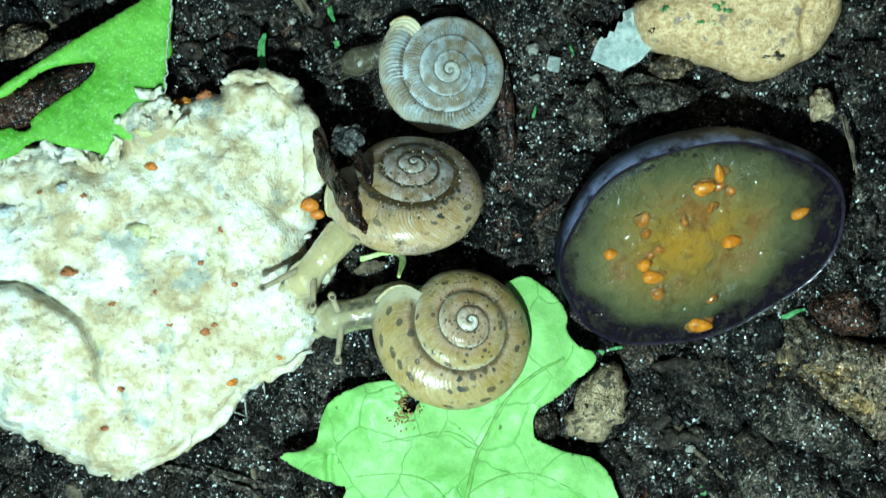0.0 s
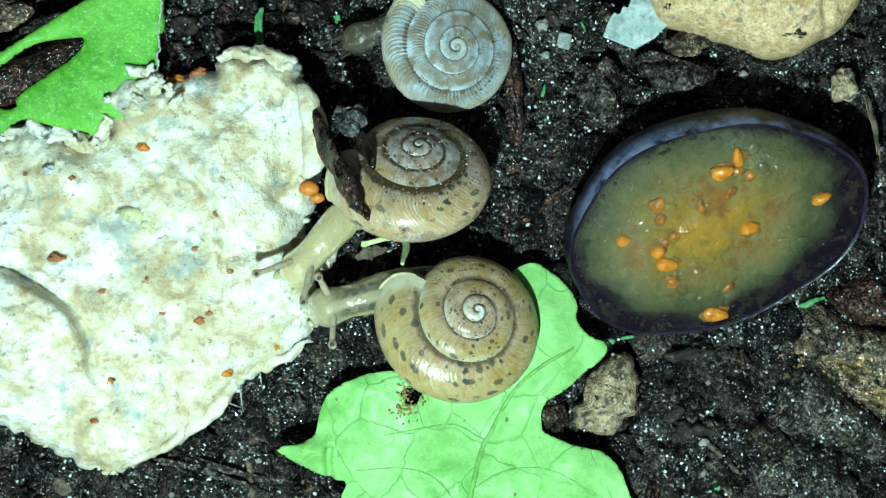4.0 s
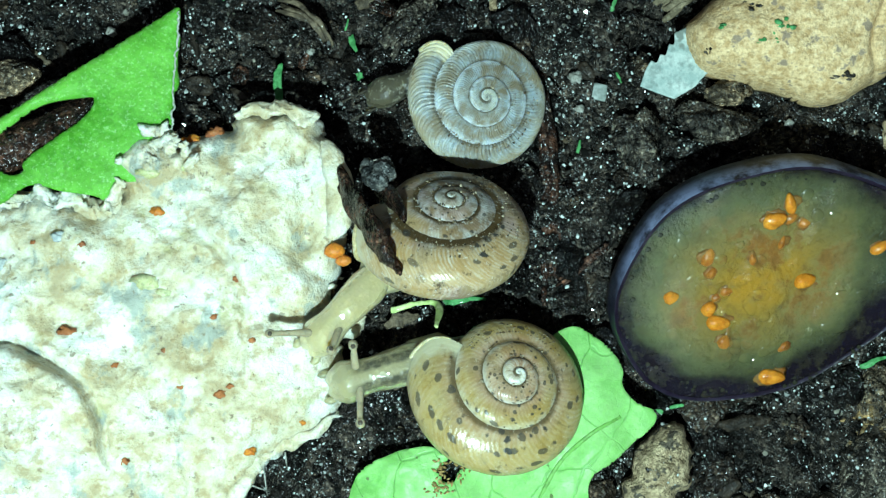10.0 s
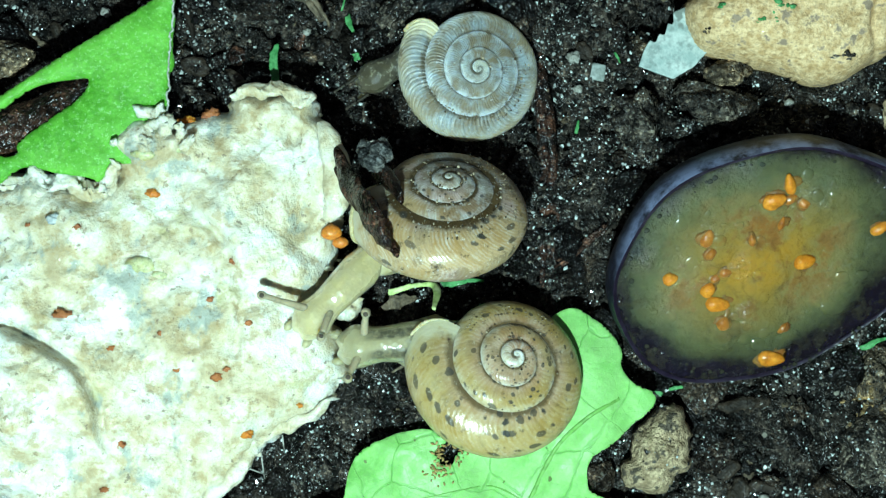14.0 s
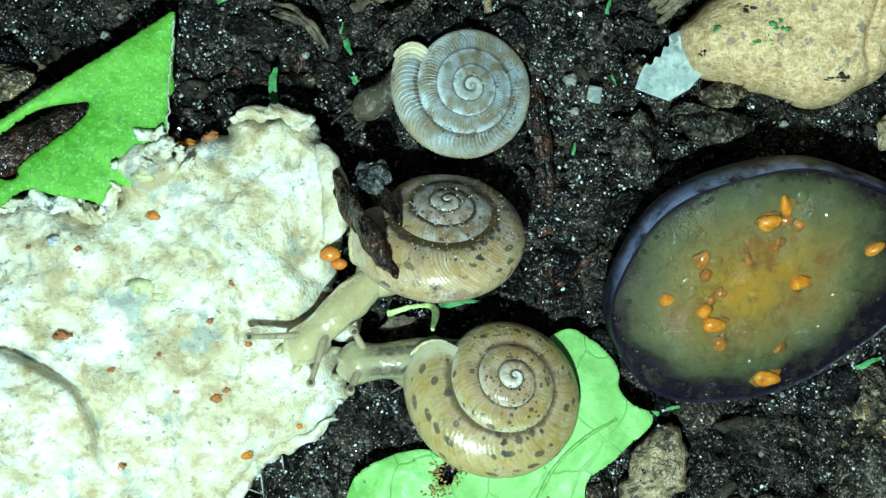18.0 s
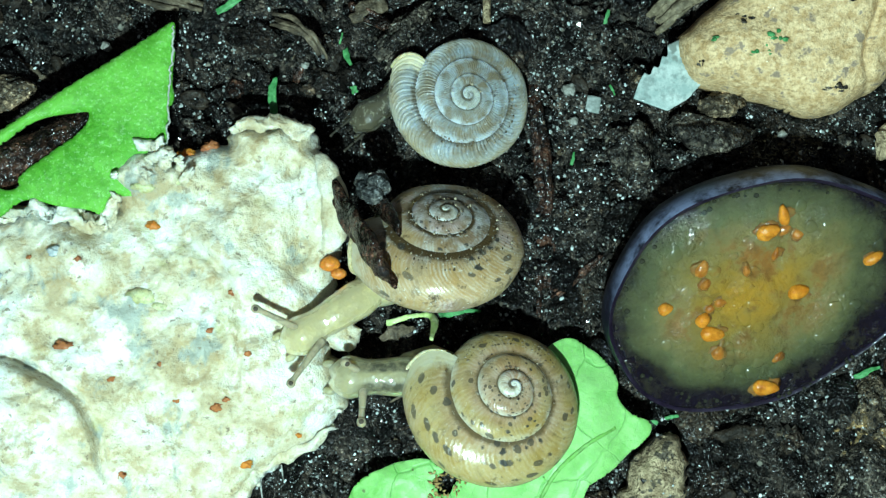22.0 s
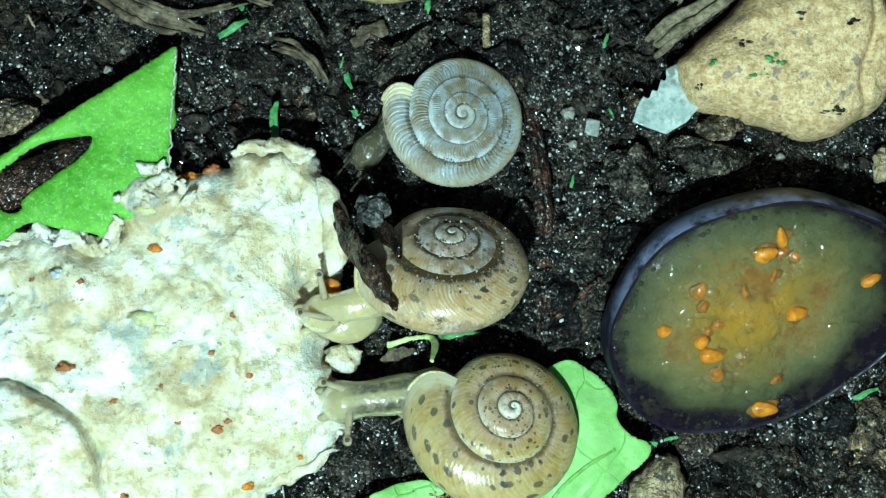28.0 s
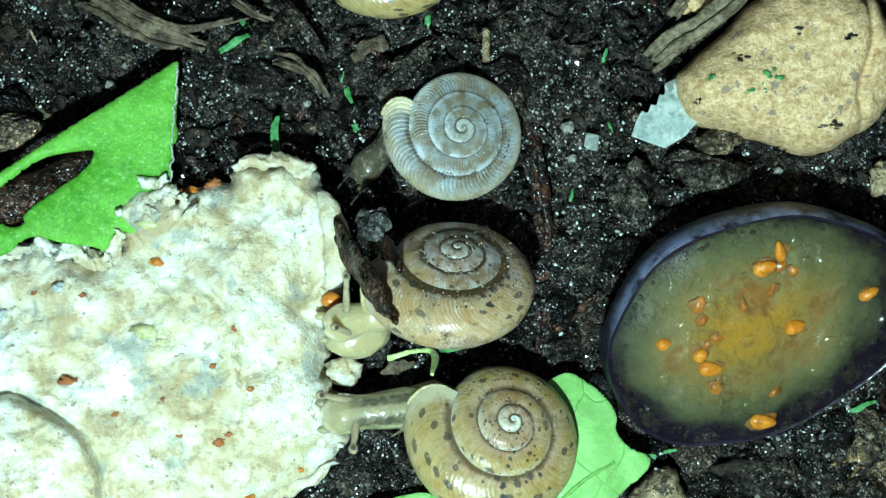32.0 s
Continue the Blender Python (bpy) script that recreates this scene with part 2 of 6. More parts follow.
def shell_material(name, body, upper, apex, ridge, turns, ribs=9.0, depth=0.012, fade=0.5, spots=0.0, gloss=0.6, dirt=0.5, reach=(0.10, 0.20), young=(4.0, 3.4), seam=0.6, seam_sheen=0.0, mouth=(0.5, 0.42, 0.24), pearl=0.0, meet=0.2):
    """u: turns from the apex outwards, v: round the tube from its outer side (0) over the top (0.25).
    Two colours for the outer whorl, two for the spire; growth ribs, rows of spots, stains, a seam between whorls."""
    s = Mat(name, 0.5, 0.15)
    uv = s.coord("UV")
    sep = s.t.nodes.new("ShaderNodeSeparateXYZ")
    s.link(uv, sep.inputs[0])
    u, v = sep.outputs[0], sep.outputs[1]
    wander = s.math("MULTIPLY", s.math("SUBTRACT", s.noise(1.1, 5, 0.65), 0.5), 0.08)
    base = s.mix(s.mask(s.noise(0.55, 6, 0.65), 0.40, 0.60), *body)
    high = s.mix(s.mask(s.noise(0.8, 6, 0.7), 0.40, 0.60), *upper)
    over = s.math("MAXIMUM", s.mask(s.math("ADD", v, wander), *reach), s.mask(u, *young))
    base = s.mix(over, base, high)
    base = s.mix(s.math("MULTIPLY", s.mask(s.noise(0.3, 4), 0.50, 0.66), 0.55), base, tuple(0.55 * a + 0.1 * b for a, b in zip(*body)))
    if pearl:
        base = s.mix(s.math("MULTIPLY", s.mask(s.noise(0.42, 5, 0.6), 0.50, 0.64), pearl), base, (0.43, 0.30, 0.27))
    # growth lines run across each whorl
    phase = s.math("ADD", s.math("MULTIPLY", s.math("MULTIPLY", u, u), ribs * 6.2832), s.math("MULTIPLY", s.noise(0.9, 5, 0.6), 16.0))
    wave = s.math("ADD", s.math("MULTIPLY", s.math("SINE", phase), 0.5), 0.5)
    streak = s.noise(1.0, 5, 0.65, s.scaled(uv, (46, 2.5, 1)))
    worn = s.mask(s.noise(0.8, 6, 0.7), 0.40, 0.62)
    lines = s.math("MULTIPLY", s.math("MULTIPLY", wave, s.mask(streak, 0.34, 0.62)), worn)
    base = s.mix(s.math("MULTIPLY", lines, fade), base, ridge)
    base = s.mix(s.math("MULTIPLY", s.mask(streak, 0.46, 0.30), 0.4), base, tuple(0.4 * q for q in body[0]))
    base = s.mix(s.math("MULTIPLY", s.mask(s.math("ADD", u, s.math("MULTIPLY", s.math("SUBTRACT", streak, 0.5), 2.5)), 2.1, 1.2), 0.85), base, apex)
    # the seam: a pale thread on the outer edge, with painted sheen, a dark line against the whorl within
    jit = s.math("ADD", v, s.math("MULTIPLY", s.math("SUBTRACT", s.noise(2.0, 5, 0.65), 0.5), 0.035))
    rise = s.math("SUBTRACT", jit, s.math("MULTIPLY", s.math("SUBTRACT", turns, u), 0.028))
    line = s.math("MULTIPLY", s.math("MULTIPLY", s.mask(rise, meet - 0.022, meet - 0.006), s.mask(u, 0.8, 1.8)), seam)
    warm = s.math("MULTIPLY", s.mask(rise, meet - 0.10, meet - 0.02), s.mask(s.noise(0.9, 5, 0.65), 0.36, 0.60))
    base = s.mix(s.math("MULTIPLY", warm, 0.3 * seam), base, tuple(0.6 * a for a in upper[0]))
    base = s.mix(line, base, tuple(0.2 * q for q in body[0]))
    if seam_sheen:
        # pale rim colour: seam thread, and whitish sheen painted along the whorl crests
        rim = s.math("MULTIPLY", s.math("MULTIPLY", s.mask(jit, -0.02, 0.0), s.mask(jit, 0.125, 0.055)), s.mask(u, turns - 0.75, turns - 1.0))
        base = s.mix(s.math("MULTIPLY", s.math("MULTIPLY", rim, s.mask(s.noise(1.6, 4), 0.36, 0.52)), seam_sheen), base, ridge)
    if spots:
        cell = s.t.nodes.new("ShaderNodeTexVoronoi")
        cell.inputs["Scale"].default_value, cell.inputs["Randomness"].default_value = 1.0, 0.75
        s.link(s.scaled(uv, (29, 22, 1)), cell.inputs["Vector"])
        lot = s.t.nodes.new("ShaderNodeSeparateColor")
        s.link(cell.outputs["Color"], lot.inputs[0])
        near = s.math("ADD", cell.outputs["Distance"], s.math("MULTIPLY", lot.outputs[1], 0.16))
        near = s.math("ADD", near, s.math("MULTIPLY", s.math("SUBTRACT", s.noise(3.0, 4, 0.6), 0.5), 0.42))
        blob = s.math("MULTIPLY", s.mask(near, 0.45, 0.37), s.mask(lot.outputs[0], 1.0 - spots, 1.0 - spots + 0.02))
        base = s.mix(s.math("MULTIPLY", s.math("MULTIPLY", blob, s.mask(u, 1.8, 2.4)), s.math("ADD", s.math("MULTIPLY", lot.outputs[2], 0.25), 0.72)), base, (0.028, 0.03, 0.028))
    base = s.mix(s.math("MULTIPLY", s.mask(s.noise(1.3, 6, 0.7), 0.57, 0.68), dirt), base, (0.07, 0.045, 0.022))
    base = s.mix(s.math("MULTIPLY", s.mask(s.noise(0.55, 7, 0.72), 0.52, 0.60), 0.6 * dirt), base, tuple(0.4 * q for q in body[0]))
    base = s.mix(s.math("MULTIPLY", s.mask(s.noise(4.5, 4, 0.6), 0.62, 0.70), 0.5 * dirt), base, ridge)
    base = s.mix(s.mask(s.math("ADD", u, wander), turns - 0.05, turns - 0.02), base, mouth)
    high = s.math("ADD", s.math("MULTIPLY", wave, 0.5), s.math("ADD", s.math("MULTIPLY", streak, 0.9), s.math("ADD", s.noise(3.0, 5), s.noise(7.0, 2))))
    s.colour(base).soft(0.3, 0.7, (1.0, 0.75, 0.35)).wet(gloss, 0.27)
    s.link(s.math("MULTIPLY", s.mask(s.noise(0.7, 4), 0.34, 0.58), gloss), s.b.inputs["Coat Weight"])
    return s.bump(high, depth).m


def body_material(name, pale, grey, stripe, speckle=0.0):
    """Soft wet skin, clearer towards the head; two dark bands may run along the back."""
    s = Mat(name, 0.35, 0.2)
    sep = s.t.nodes.new("ShaderNodeSeparateXYZ")
    s.link(s.coord(), sep.inputs[0])
    base = s.mix(s.mask(s.noise(0.6, 4), 0.35, 0.7), pale, tuple(0.8 * c for c in pale))
    base = s.mix(s.math("MULTIPLY", s.mask(s.noise(3.2, 3, 0.6), 0.55, 0.66), 0.3), base, tuple(min(1.0, 1.35 * c) for c in pale))
    if stripe:
        side = s.math("ADD", s.math("ABSOLUTE", sep.outputs[1]), s.math("MULTIPLY", s.math("SUBTRACT", s.noise(0.9, 4), 0.5), 0.0003))
        band = s.math("MULTIPLY", s.mask(side, 0.00020, 0.00038), s.mask(side, 0.00088, 0.00066))
        band = s.math("MULTIPLY", band, s.mask(sep.outputs[0], -0.0012, -0.0021))
        grain = s.math("ADD", s.math("MULTIPLY", s.mask(s.noise(2.6, 4, 0.6), 0.36, 0.56), 0.6), 0.4)
        base = s.mix(s.math("MULTIPLY", s.math("MULTIPLY", band, grain), stripe), base, grey)
    if speckle:
        base = s.mix(s.math("MULTIPLY", s.mask(s.noise(4.0, 3, 0.6), 0.56, 0.62), speckle), base, (0.34, 0.33, 0.25))
    s.colour(base).soft(0.9, 1.4, (1.0, 0.85, 0.5)).wet(0.8, 0.12)
    s.b.inputs["Transmission Weight"].default_value, s.b.inputs["IOR"].default_value = 0.3, 1.36
    return s.bump(s.math("ADD", s.voronoi(4.0), s.math("MULTIPLY", s.noise(1.2, 3), 2.0)), 0.022).m


def flesh_material(name="berry_flesh", relief=0.2, sheen=0.045):
    """Green-amber pulp: amber in the heart, olive outwards, purple-black under the skin."""
    s = Mat(name, 0.4, 0.0)
    sep = s.t.nodes.new("ShaderNodeSeparateXYZ")
    s.link(s.coord(), sep.inputs[0])
    x, y = s.math("DIVIDE", s.math("ADD", sep.outputs[0], 0.0004), 0.0077), s.math("DIVIDE", s.math("SUBTRACT", sep.outputs[1], 0.0006), 0.0058)
    r = s.math("SQRT", s.math("ADD", s.math("MULTIPLY", x, x), s.math("MULTIPLY", y, y)))
    r = s.math("ADD", r, s.math("MULTIPLY", s.math("SUBTRACT", s.noise(0.32, 6, 0.62), 0.5), 0.5))
    base = s.ramp(r, [(0.10, (0.29, 0.15, 0.018)), (0.34, (0.205, 0.128, 0.026)), (0.58, (0.122, 0.099, 0.034)), (0.75, (0.074, 0.078, 0.033)), (0.87, (0.046, 0.050, 0.024)), (0.94, (0.015, 0.014, 0.010)), (1.0, (0.006, 0.004, 0.008))])
    cloud = s.math("MULTIPLY", s.mask(s.noise(0.45, 5), 0.46, 0.62), s.mask(r, 0.86, 0.6))
    base = s.mix(s.math("MULTIPLY", cloud, 0.6), base, (0.165, 0.135, 0.055))
    base = s.mix(s.math("MULTIPLY", s.math("MULTIPLY", s.mask(s.noise(0.55, 5, 0.65), 0.52, 0.64), s.mask(r, 0.75, 0.4)), 0.75), base, (0.21, 0.07, 0.010))
    base = s.mix(s.math("MULTIPLY", s.mask(s.noise(1.1, 5, 0.65), 0.50, 0.68), 0.4), base, (0.05, 0.046, 0.02))
    s.colour(base).soft(0.4, 0.8, (1.0, 0.8, 0.3)).wet(1.0, sheen)
    return s.bump(s.math("ADD", s.noise(1.1, 3, 0.5), s.math("MULTIPLY", s.noise(3.5, 3), 0.6)), relief).m


def skin_material():
    s = Mat("berry_skin", 0.5, 0.15)
    bloom = s.mask(s.noise(0.6, 7, 0.7), 0.40, 0.56)
    sep = s.t.nodes.new("ShaderNodeSeparateXYZ")
    s.link(s.coord(), sep.inputs[0])
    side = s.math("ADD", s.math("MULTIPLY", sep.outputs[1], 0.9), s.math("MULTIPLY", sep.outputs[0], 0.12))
    # bloom is strongest on the +y side and up towards the cut edge
    bloom_side = s.mask(s.math("ADD", side, s.math("MULTIPLY", s.noise(0.3, 4), 0.004)), 0.0028, 0.0062)
    bloom = s.math("MULTIPLY", bloom, s.math("ADD", s.math("MULTIPLY", bloom_side, 0.96), 0.04))
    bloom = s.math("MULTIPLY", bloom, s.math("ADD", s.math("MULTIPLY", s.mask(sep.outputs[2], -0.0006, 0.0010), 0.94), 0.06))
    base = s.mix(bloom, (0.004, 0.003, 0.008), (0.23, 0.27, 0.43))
    s.colour(base).wet(0.3, 0.25)
    return s.bump(s.noise(3, 4), 0.03).m


SOIL = soil_material("wet_soil", (0.009, 0.009, 0.0085), (0.070, 0.060, 0.051))
CRUMB = crumb_material("soil_crumb", [(0.0, (0.004, 0.004, 0.004)), (0.6, (0.010, 0.009, 0.008)), (0.85, (0.024, 0.019, 0.015)), (0.95, (0.05, 0.038, 0.028)), (1.0, (0.10, 0.08, 0.055))], 0.0, 0.2, 1.0)
GRAIN = crumb_material("wet_grain", [(0.0, (0.003, 0.003, 0.003)), (0.7, (0.007, 0.007, 0.006)), (0.9, (0.018, 0.015, 0.012)), (0.96, (0.05, 0.042, 0.033)), (1.0, (0.22, 0.21, 0.17))], 0.35, 0)
WOOD_DARK = plain_material("rotten_wood", (0.010, 0.008, 0.006), (0.040, 0.029, 0.020), 1.1, 0.5, 0.2, 0.9)
# bluish pale tones paint glints into the grain colour, besides pale mineral flecks
GLINT_GRAIN = crumb_material("glinting_grain", [(0.0, (0.006, 0.006, 0.006)), (0.40, (0.026, 0.024, 0.021)), (0.58, (0.090, 0.093, 0.088)), (0.82, (0.26, 0.28, 0.265)), (1.0, (0.66, 0.74, 0.72))], 0.6, 0)
GRIT = plain_material("pale_grit", (0.16, 0.155, 0.13), (0.42, 0.42, 0.38), 2.0, 0.4, 0.08, 0.6)
FINE_GRIT = plain_material("dull_grit", (0.07, 0.065, 0.05), (0.24, 0.22, 0.18), 0.5, 0.5, 0.05, 0.6)
CREAM = food_material()
CURD = food_material("white_curd", 0.4)
OLIVE = plain_material("olive_fleck", (0.46, 0.45, 0.22), (0.55, 0.55, 0.33), 2.0, 0.4, 0.05, 0.5, 0.4)
SMEAR = plain_material("blue_smear", (0.28, 0.32, 0.33), (0.50, 0.53, 0.50), 1.6, 0.4, 0.08, 0.8)
RED_BIT = plain_material("rust_bran", (0.42, 0.15, 0.05), (0.26, 0.09, 0.04), 2.0, 0.35, 0.08, 0.5)
ORANGE_BIT = plain_material("orange_bran", (0.62, 0.22, 0.03), (0.50, 0.16, 0.03), 2.0, 0.3, 0.05, 0.6, 0.5)
LEAF_PALE = leaf_material("pale_leaf", (0.135, 0.375, 0.08), (0.21, 0.45, 0.14))
LEAF_DEEP = leaf_material("deep_leaf", (0.055, 0.25, 0.016), (0.115, 0.37, 0.045), 0.8, 0.3)
RIB = plain_material("leaf_vein", (0.115, 0.31, 0.06), (0.15, 0.35, 0.08), 0.8, 0.4, 0.03)
DRY = plain_material("torn_leaf_edge", (0.45, 0.33, 0.13), (0.24, 0.14, 0.05), 2.5, 0.6, 0.1)
CUT_EDGE = plain_material("dry_cut_edge", (0.30, 0.34, 0.28), (0.52, 0.56, 0.50), 2.5, 0.5, 0.1)
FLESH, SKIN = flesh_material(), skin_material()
WET_PULP = flesh_material("wet_pulp", 0.02, 0.13)
RIM = plain_material("purple_rim", (0.010, 0.006, 0.014), (0.022, 0.016, 0.030), 0.8, 0.3, 0.05, 0.9)
REDDISH = plain_material("reddish_pulp", (0.20, 0.075, 0.016), (0.17, 0.10, 0.028), 1.2, 0.4, 0.05, 0.8, 0.6)
JUICE = plain_material("clear_juice", (0.018, 0.018, 0.012), (0.03, 0.029, 0.018), 1.0, 0.06, 0.0, 1.0)
SEED = plain_material("berry_seed", (0.46, 0.15, 0.012), (0.64, 0.26, 0.03), 1.2, 0.25, 0.05, 0.9, 0.3)
SEED_DEEP = plain_material("sunken_seed", (0.26, 0.085, 0.012), (0.38, 0.15, 0.025), 1.2, 0.3, 0.05, 0.8, 0.3)
STONE = plain_material("tan_stone", (0.45, 0.285, 0.13), (0.70, 0.505, 0.285), 2.2, 0.6, 0.10, 0.5, 0, ((0.26, 0.19, 0.13), 1.1, 0.60))
SHARD = plain_material("pale_shard", (0.26, 0.34, 0.32), (0.45, 0.52, 0.49), 1.0, 0.4, 0.05, 0.5, 0, ((0.16, 0.19, 0.17), 0.7, 0.60))
DULL_CHIP = plain_material("dull_chip", (0.19, 0.22, 0.20), (0.34, 0.38, 0.36), 1.2, 0.4, 0.05, 0.6)
PALE_BARK = plain_material("pale_bark", (0.09, 0.072, 0.045), (0.26, 0.21, 0.135), 1.2, 0.6, 0.2, 0.3)
BARK = soil_material("wet_bark", (0.008, 0.006, 0.005), (0.075, 0.036, 0.024), 5.0, 0.12, 1.0, (0.14, 0.10, 0.07), 0.03)
STRAW = plain_material("brown_straw", (0.045, 0.035, 0.024), (0.17, 0.13, 0.085), 1.2, 0.5, 0.15, 0.4)
RUST_CLOD = soil_material("reddish_clod", (0.035, 0.020, 0.015), (0.12, 0.058, 0.040), 4.0, 0.14, 0.6)
GREY_CLOD = soil_material("grey_clod", (0.022, 0.020, 0.018), (0.095, 0.082, 0.066), 4.0, 0.18, 1.0, (0.30, 0.26, 0.20), 0.16)
TAN_CLOD = plain_material("tan_clod", (0.26, 0.19, 0.11), (0.58, 0.45, 0.28), 1.6, 0.65, 0.35, 0.25, 0, ((0.09, 0.075, 0.055), 1.3, 0.57))
FLAKE = soil_material("brown_flake", (0.07, 0.056, 0.04), (0.28, 0.21, 0.135), 2.5, 0.16, 0.8, (0.30, 0.24, 0.16), 0.2)
PEBBLE = soil_material("grey_pebble", (0.05, 0.055, 0.055), (0.14, 0.145, 0.14), 5.0, 0.1, 0.8, (0.4, 0.42, 0.42), 0.15)
CRUST = soil_material("tan_crust", (0.10, 0.072, 0.04), (0.33, 0.22, 0.10), 5.0, 0.14, 0.5, (0.40, 0.32, 0.2), 0.2)
SPECK = crumb_material("shell_speck", [(0.0, (0.03, 0.022, 0.015)), (0.5, (0.12, 0.085, 0.05)), (1.0, (0.42, 0.36, 0.25))], 0.4, 0)
GREEN_BIT = plain_material("green_scrap", (0.035, 0.17, 0.05), (0.10, 0.33, 0.12), 1.5, 0.4, 0.05, 0.4)
STALK = plain_material("pale_stalk", (0.40, 0.55, 0.18), (0.55, 0.62, 0.32), 1.2, 0.4, 0.05, 0.5)
SHELL_T = shell_material("ribbed_shell", ((0.26, 0.215, 0.135), (0.40, 0.40, 0.34)), ((0.165, 0.135, 0.09), (0.25, 0.32, 0.355)), (0.44, 0.46, 0.40), (0.60, 0.65, 0.65), 5.0, 15.0, 0.012, 0.22, 0, 0.25, 0.75, (0.05, 0.15), (4.25, 3.8), 0.8, 0.75, (0.60, 0.54, 0.37), 0.0, 0.182)
SHELL_M = shell_material("brown_shell", ((0.33, 0.205, 0.08), (0.44, 0.33, 0.19)), ((0.20, 0.135, 0.085), (0.46, 0.48, 0.47)), (0.40, 0.40, 0.34), (0.70, 0.74, 0.70), 4.8, 12.0, 0.010, 0.45, 0.48, 0.9, 1.0, (0.17, 0.21), (3.7, 3.5), 1.0, 0.9, (0.52, 0.46, 0.32), 0.85, 0.197)
SHELL_B = shell_material("amber_shell", ((0.30, 0.20, 0.058), (0.42, 0.33, 0.15)), ((0.31, 0.185, 0.105), (0.45, 0.335, 0.225)), (0.74, 0.75, 0.66), (0.66, 0.64, 0.52), 4.8, 9.0, 0.010, 0.26, 0.72, 1.0, 0.55, (0.15, 0.22), (3.4, 2.6), 0.8, 0.55, (0.46, 0.42, 0.28), 0.2, 0.206)
LIP = plain_material("shell_lip", (0.40, 0.33, 0.17), (0.55, 0.49, 0.32), 1.5, 0.3, 0.03, 0.6, 0.5)
BODY_M = body_material("yellow_body", (0.58, 0.50, 0.28), (0.3, 0.26, 0.18), 0)
BODY_B = body_material("striped_body", (0.43, 0.385, 0.23), (0.055, 0.055, 0.042), 0.9)
BODY_T = body_material("dark_body", (0.10, 0.088, 0.058), (0.02, 0.02, 0.018), 0.6, 0.7)
TENT_T = plain_material("dark_tentacle", (0.03, 0.026, 0.02), (0.05, 0.043, 0.03), 1.5, 0.4, 0.02, 0.3)
TENT = plain_material("tentacle_skin", (0.36, 0.31, 0.20), (0.23, 0.19, 0.13), 0.7, 0.3, 0.02, 0.6, 0.5)
EYE = plain_material("eye_skin", (0.05, 0.04, 0.035), (0.09, 0.07, 0.05), 2.0, 0.15, 0.0, 1.0)


# ---- mesh helpers, in millimetres ----
def mesh(name, verts, faces, material, smooth=True, uv=None):
    me = bpy.data.meshes.new(name)
    me.from_pydata((np.asarray(verts, float) * MM).tolist(), [], [list(map(int, f)) for f in faces])
    me.materials.append(material)
    if smooth:
        me.polygons.foreach_set("use_smooth", [True] * len(me.polygons))
    if uv is not None:
        layer = me.uv_layers.new(name="turns")
        loops = np.empty(len(me.loops), int)
        me.loops.foreach_get("vertex_index", loops)
        layer.data.foreach_set("uv", np.asarray(uv, float)[loops].ravel())
    me.update()
    return me


def grains_mesh(name, verts, tris, material, smooth=True):
    """A mesh of very many triangles."""
    me = bpy.data.meshes.new(name)
    me.vertices.add(len(verts))
    me.vertices.foreach_set("co", (np.asarray(verts) * MM).astype(np.float32).ravel())
    me.loops.add(len(tris) * 3)
    me.loops.foreach_set("vertex_index", tris.astype(np.int32).ravel())
    me.polygons.add(len(tris))
    me.polygons.foreach_set("loop_start", np.arange(0, len(tris) * 3, 3, dtype=np.int32))
    me.polygons.foreach_set("use_smooth", np.full(len(tris), smooth))
    me.materials.append(material)
    me.update(calc_edges=True)
    return me


def part(name, me, parent, label="", m=None):
    ob = new(name, me)
    ob.parent = parent
    if m is not None:
        ob.matrix_basis = m
    return tagged(ob, label)


def thing(name, label, category, x=0.0, y=0.0, z=0.0, me=None, group="", kind="", rz=0.0):
    ob = new(name, me)
    ob.matrix_basis = pose(x * MM, y * MM, z * MM, 0, 0, rz)
    return tagged(ob, label, category, group, kind)


def lattice(ix, iy, seed):
    h = (ix.astype(np.int64) * 374761393 + iy.astype(np.int64) * 668265263 + seed * 974634777) & 0x7FFFFFFF
    h = ((h ^ (h >> 13)) * 1274126177) & 0x7FFFFFFF
    return ((h ^ (h >> 16)) & 0xFFFF) / 32767.5 - 1.0


def rough(x, y, size, octaves=4, seed=0, gain=0.5):
    """Fractal value noise, about -1 to 1, whose largest lumps are size mm."""
    x, y = np.asarray(x, float), np.asarray(y, float)
    out, amp, norm = np.zeros(np.broadcast(x, y).shape), 1.0, 0.0
    for o in range(octaves):
        px, py = x / size * 2**o, y / size * 2**o
        ix, iy = np.floor(px), np.floor(py)
        fx, fy = px - ix, py - iy
        fx, fy = fx * fx * (3 - 2 * fx), fy * fy * (3 - 2 * fy)
        a, b = lattice(ix, iy, seed + o), lattice(ix + 1, iy, seed + o)
        c, d = lattice(ix, iy + 1, seed + o), lattice(ix + 1, iy + 1, seed + o)
        out += amp * ((a + (b - a) * fx) * (1 - fy) + (c + (d - c) * fx) * fy)
        norm += amp
        amp *= gain
    return out / norm * 1.4


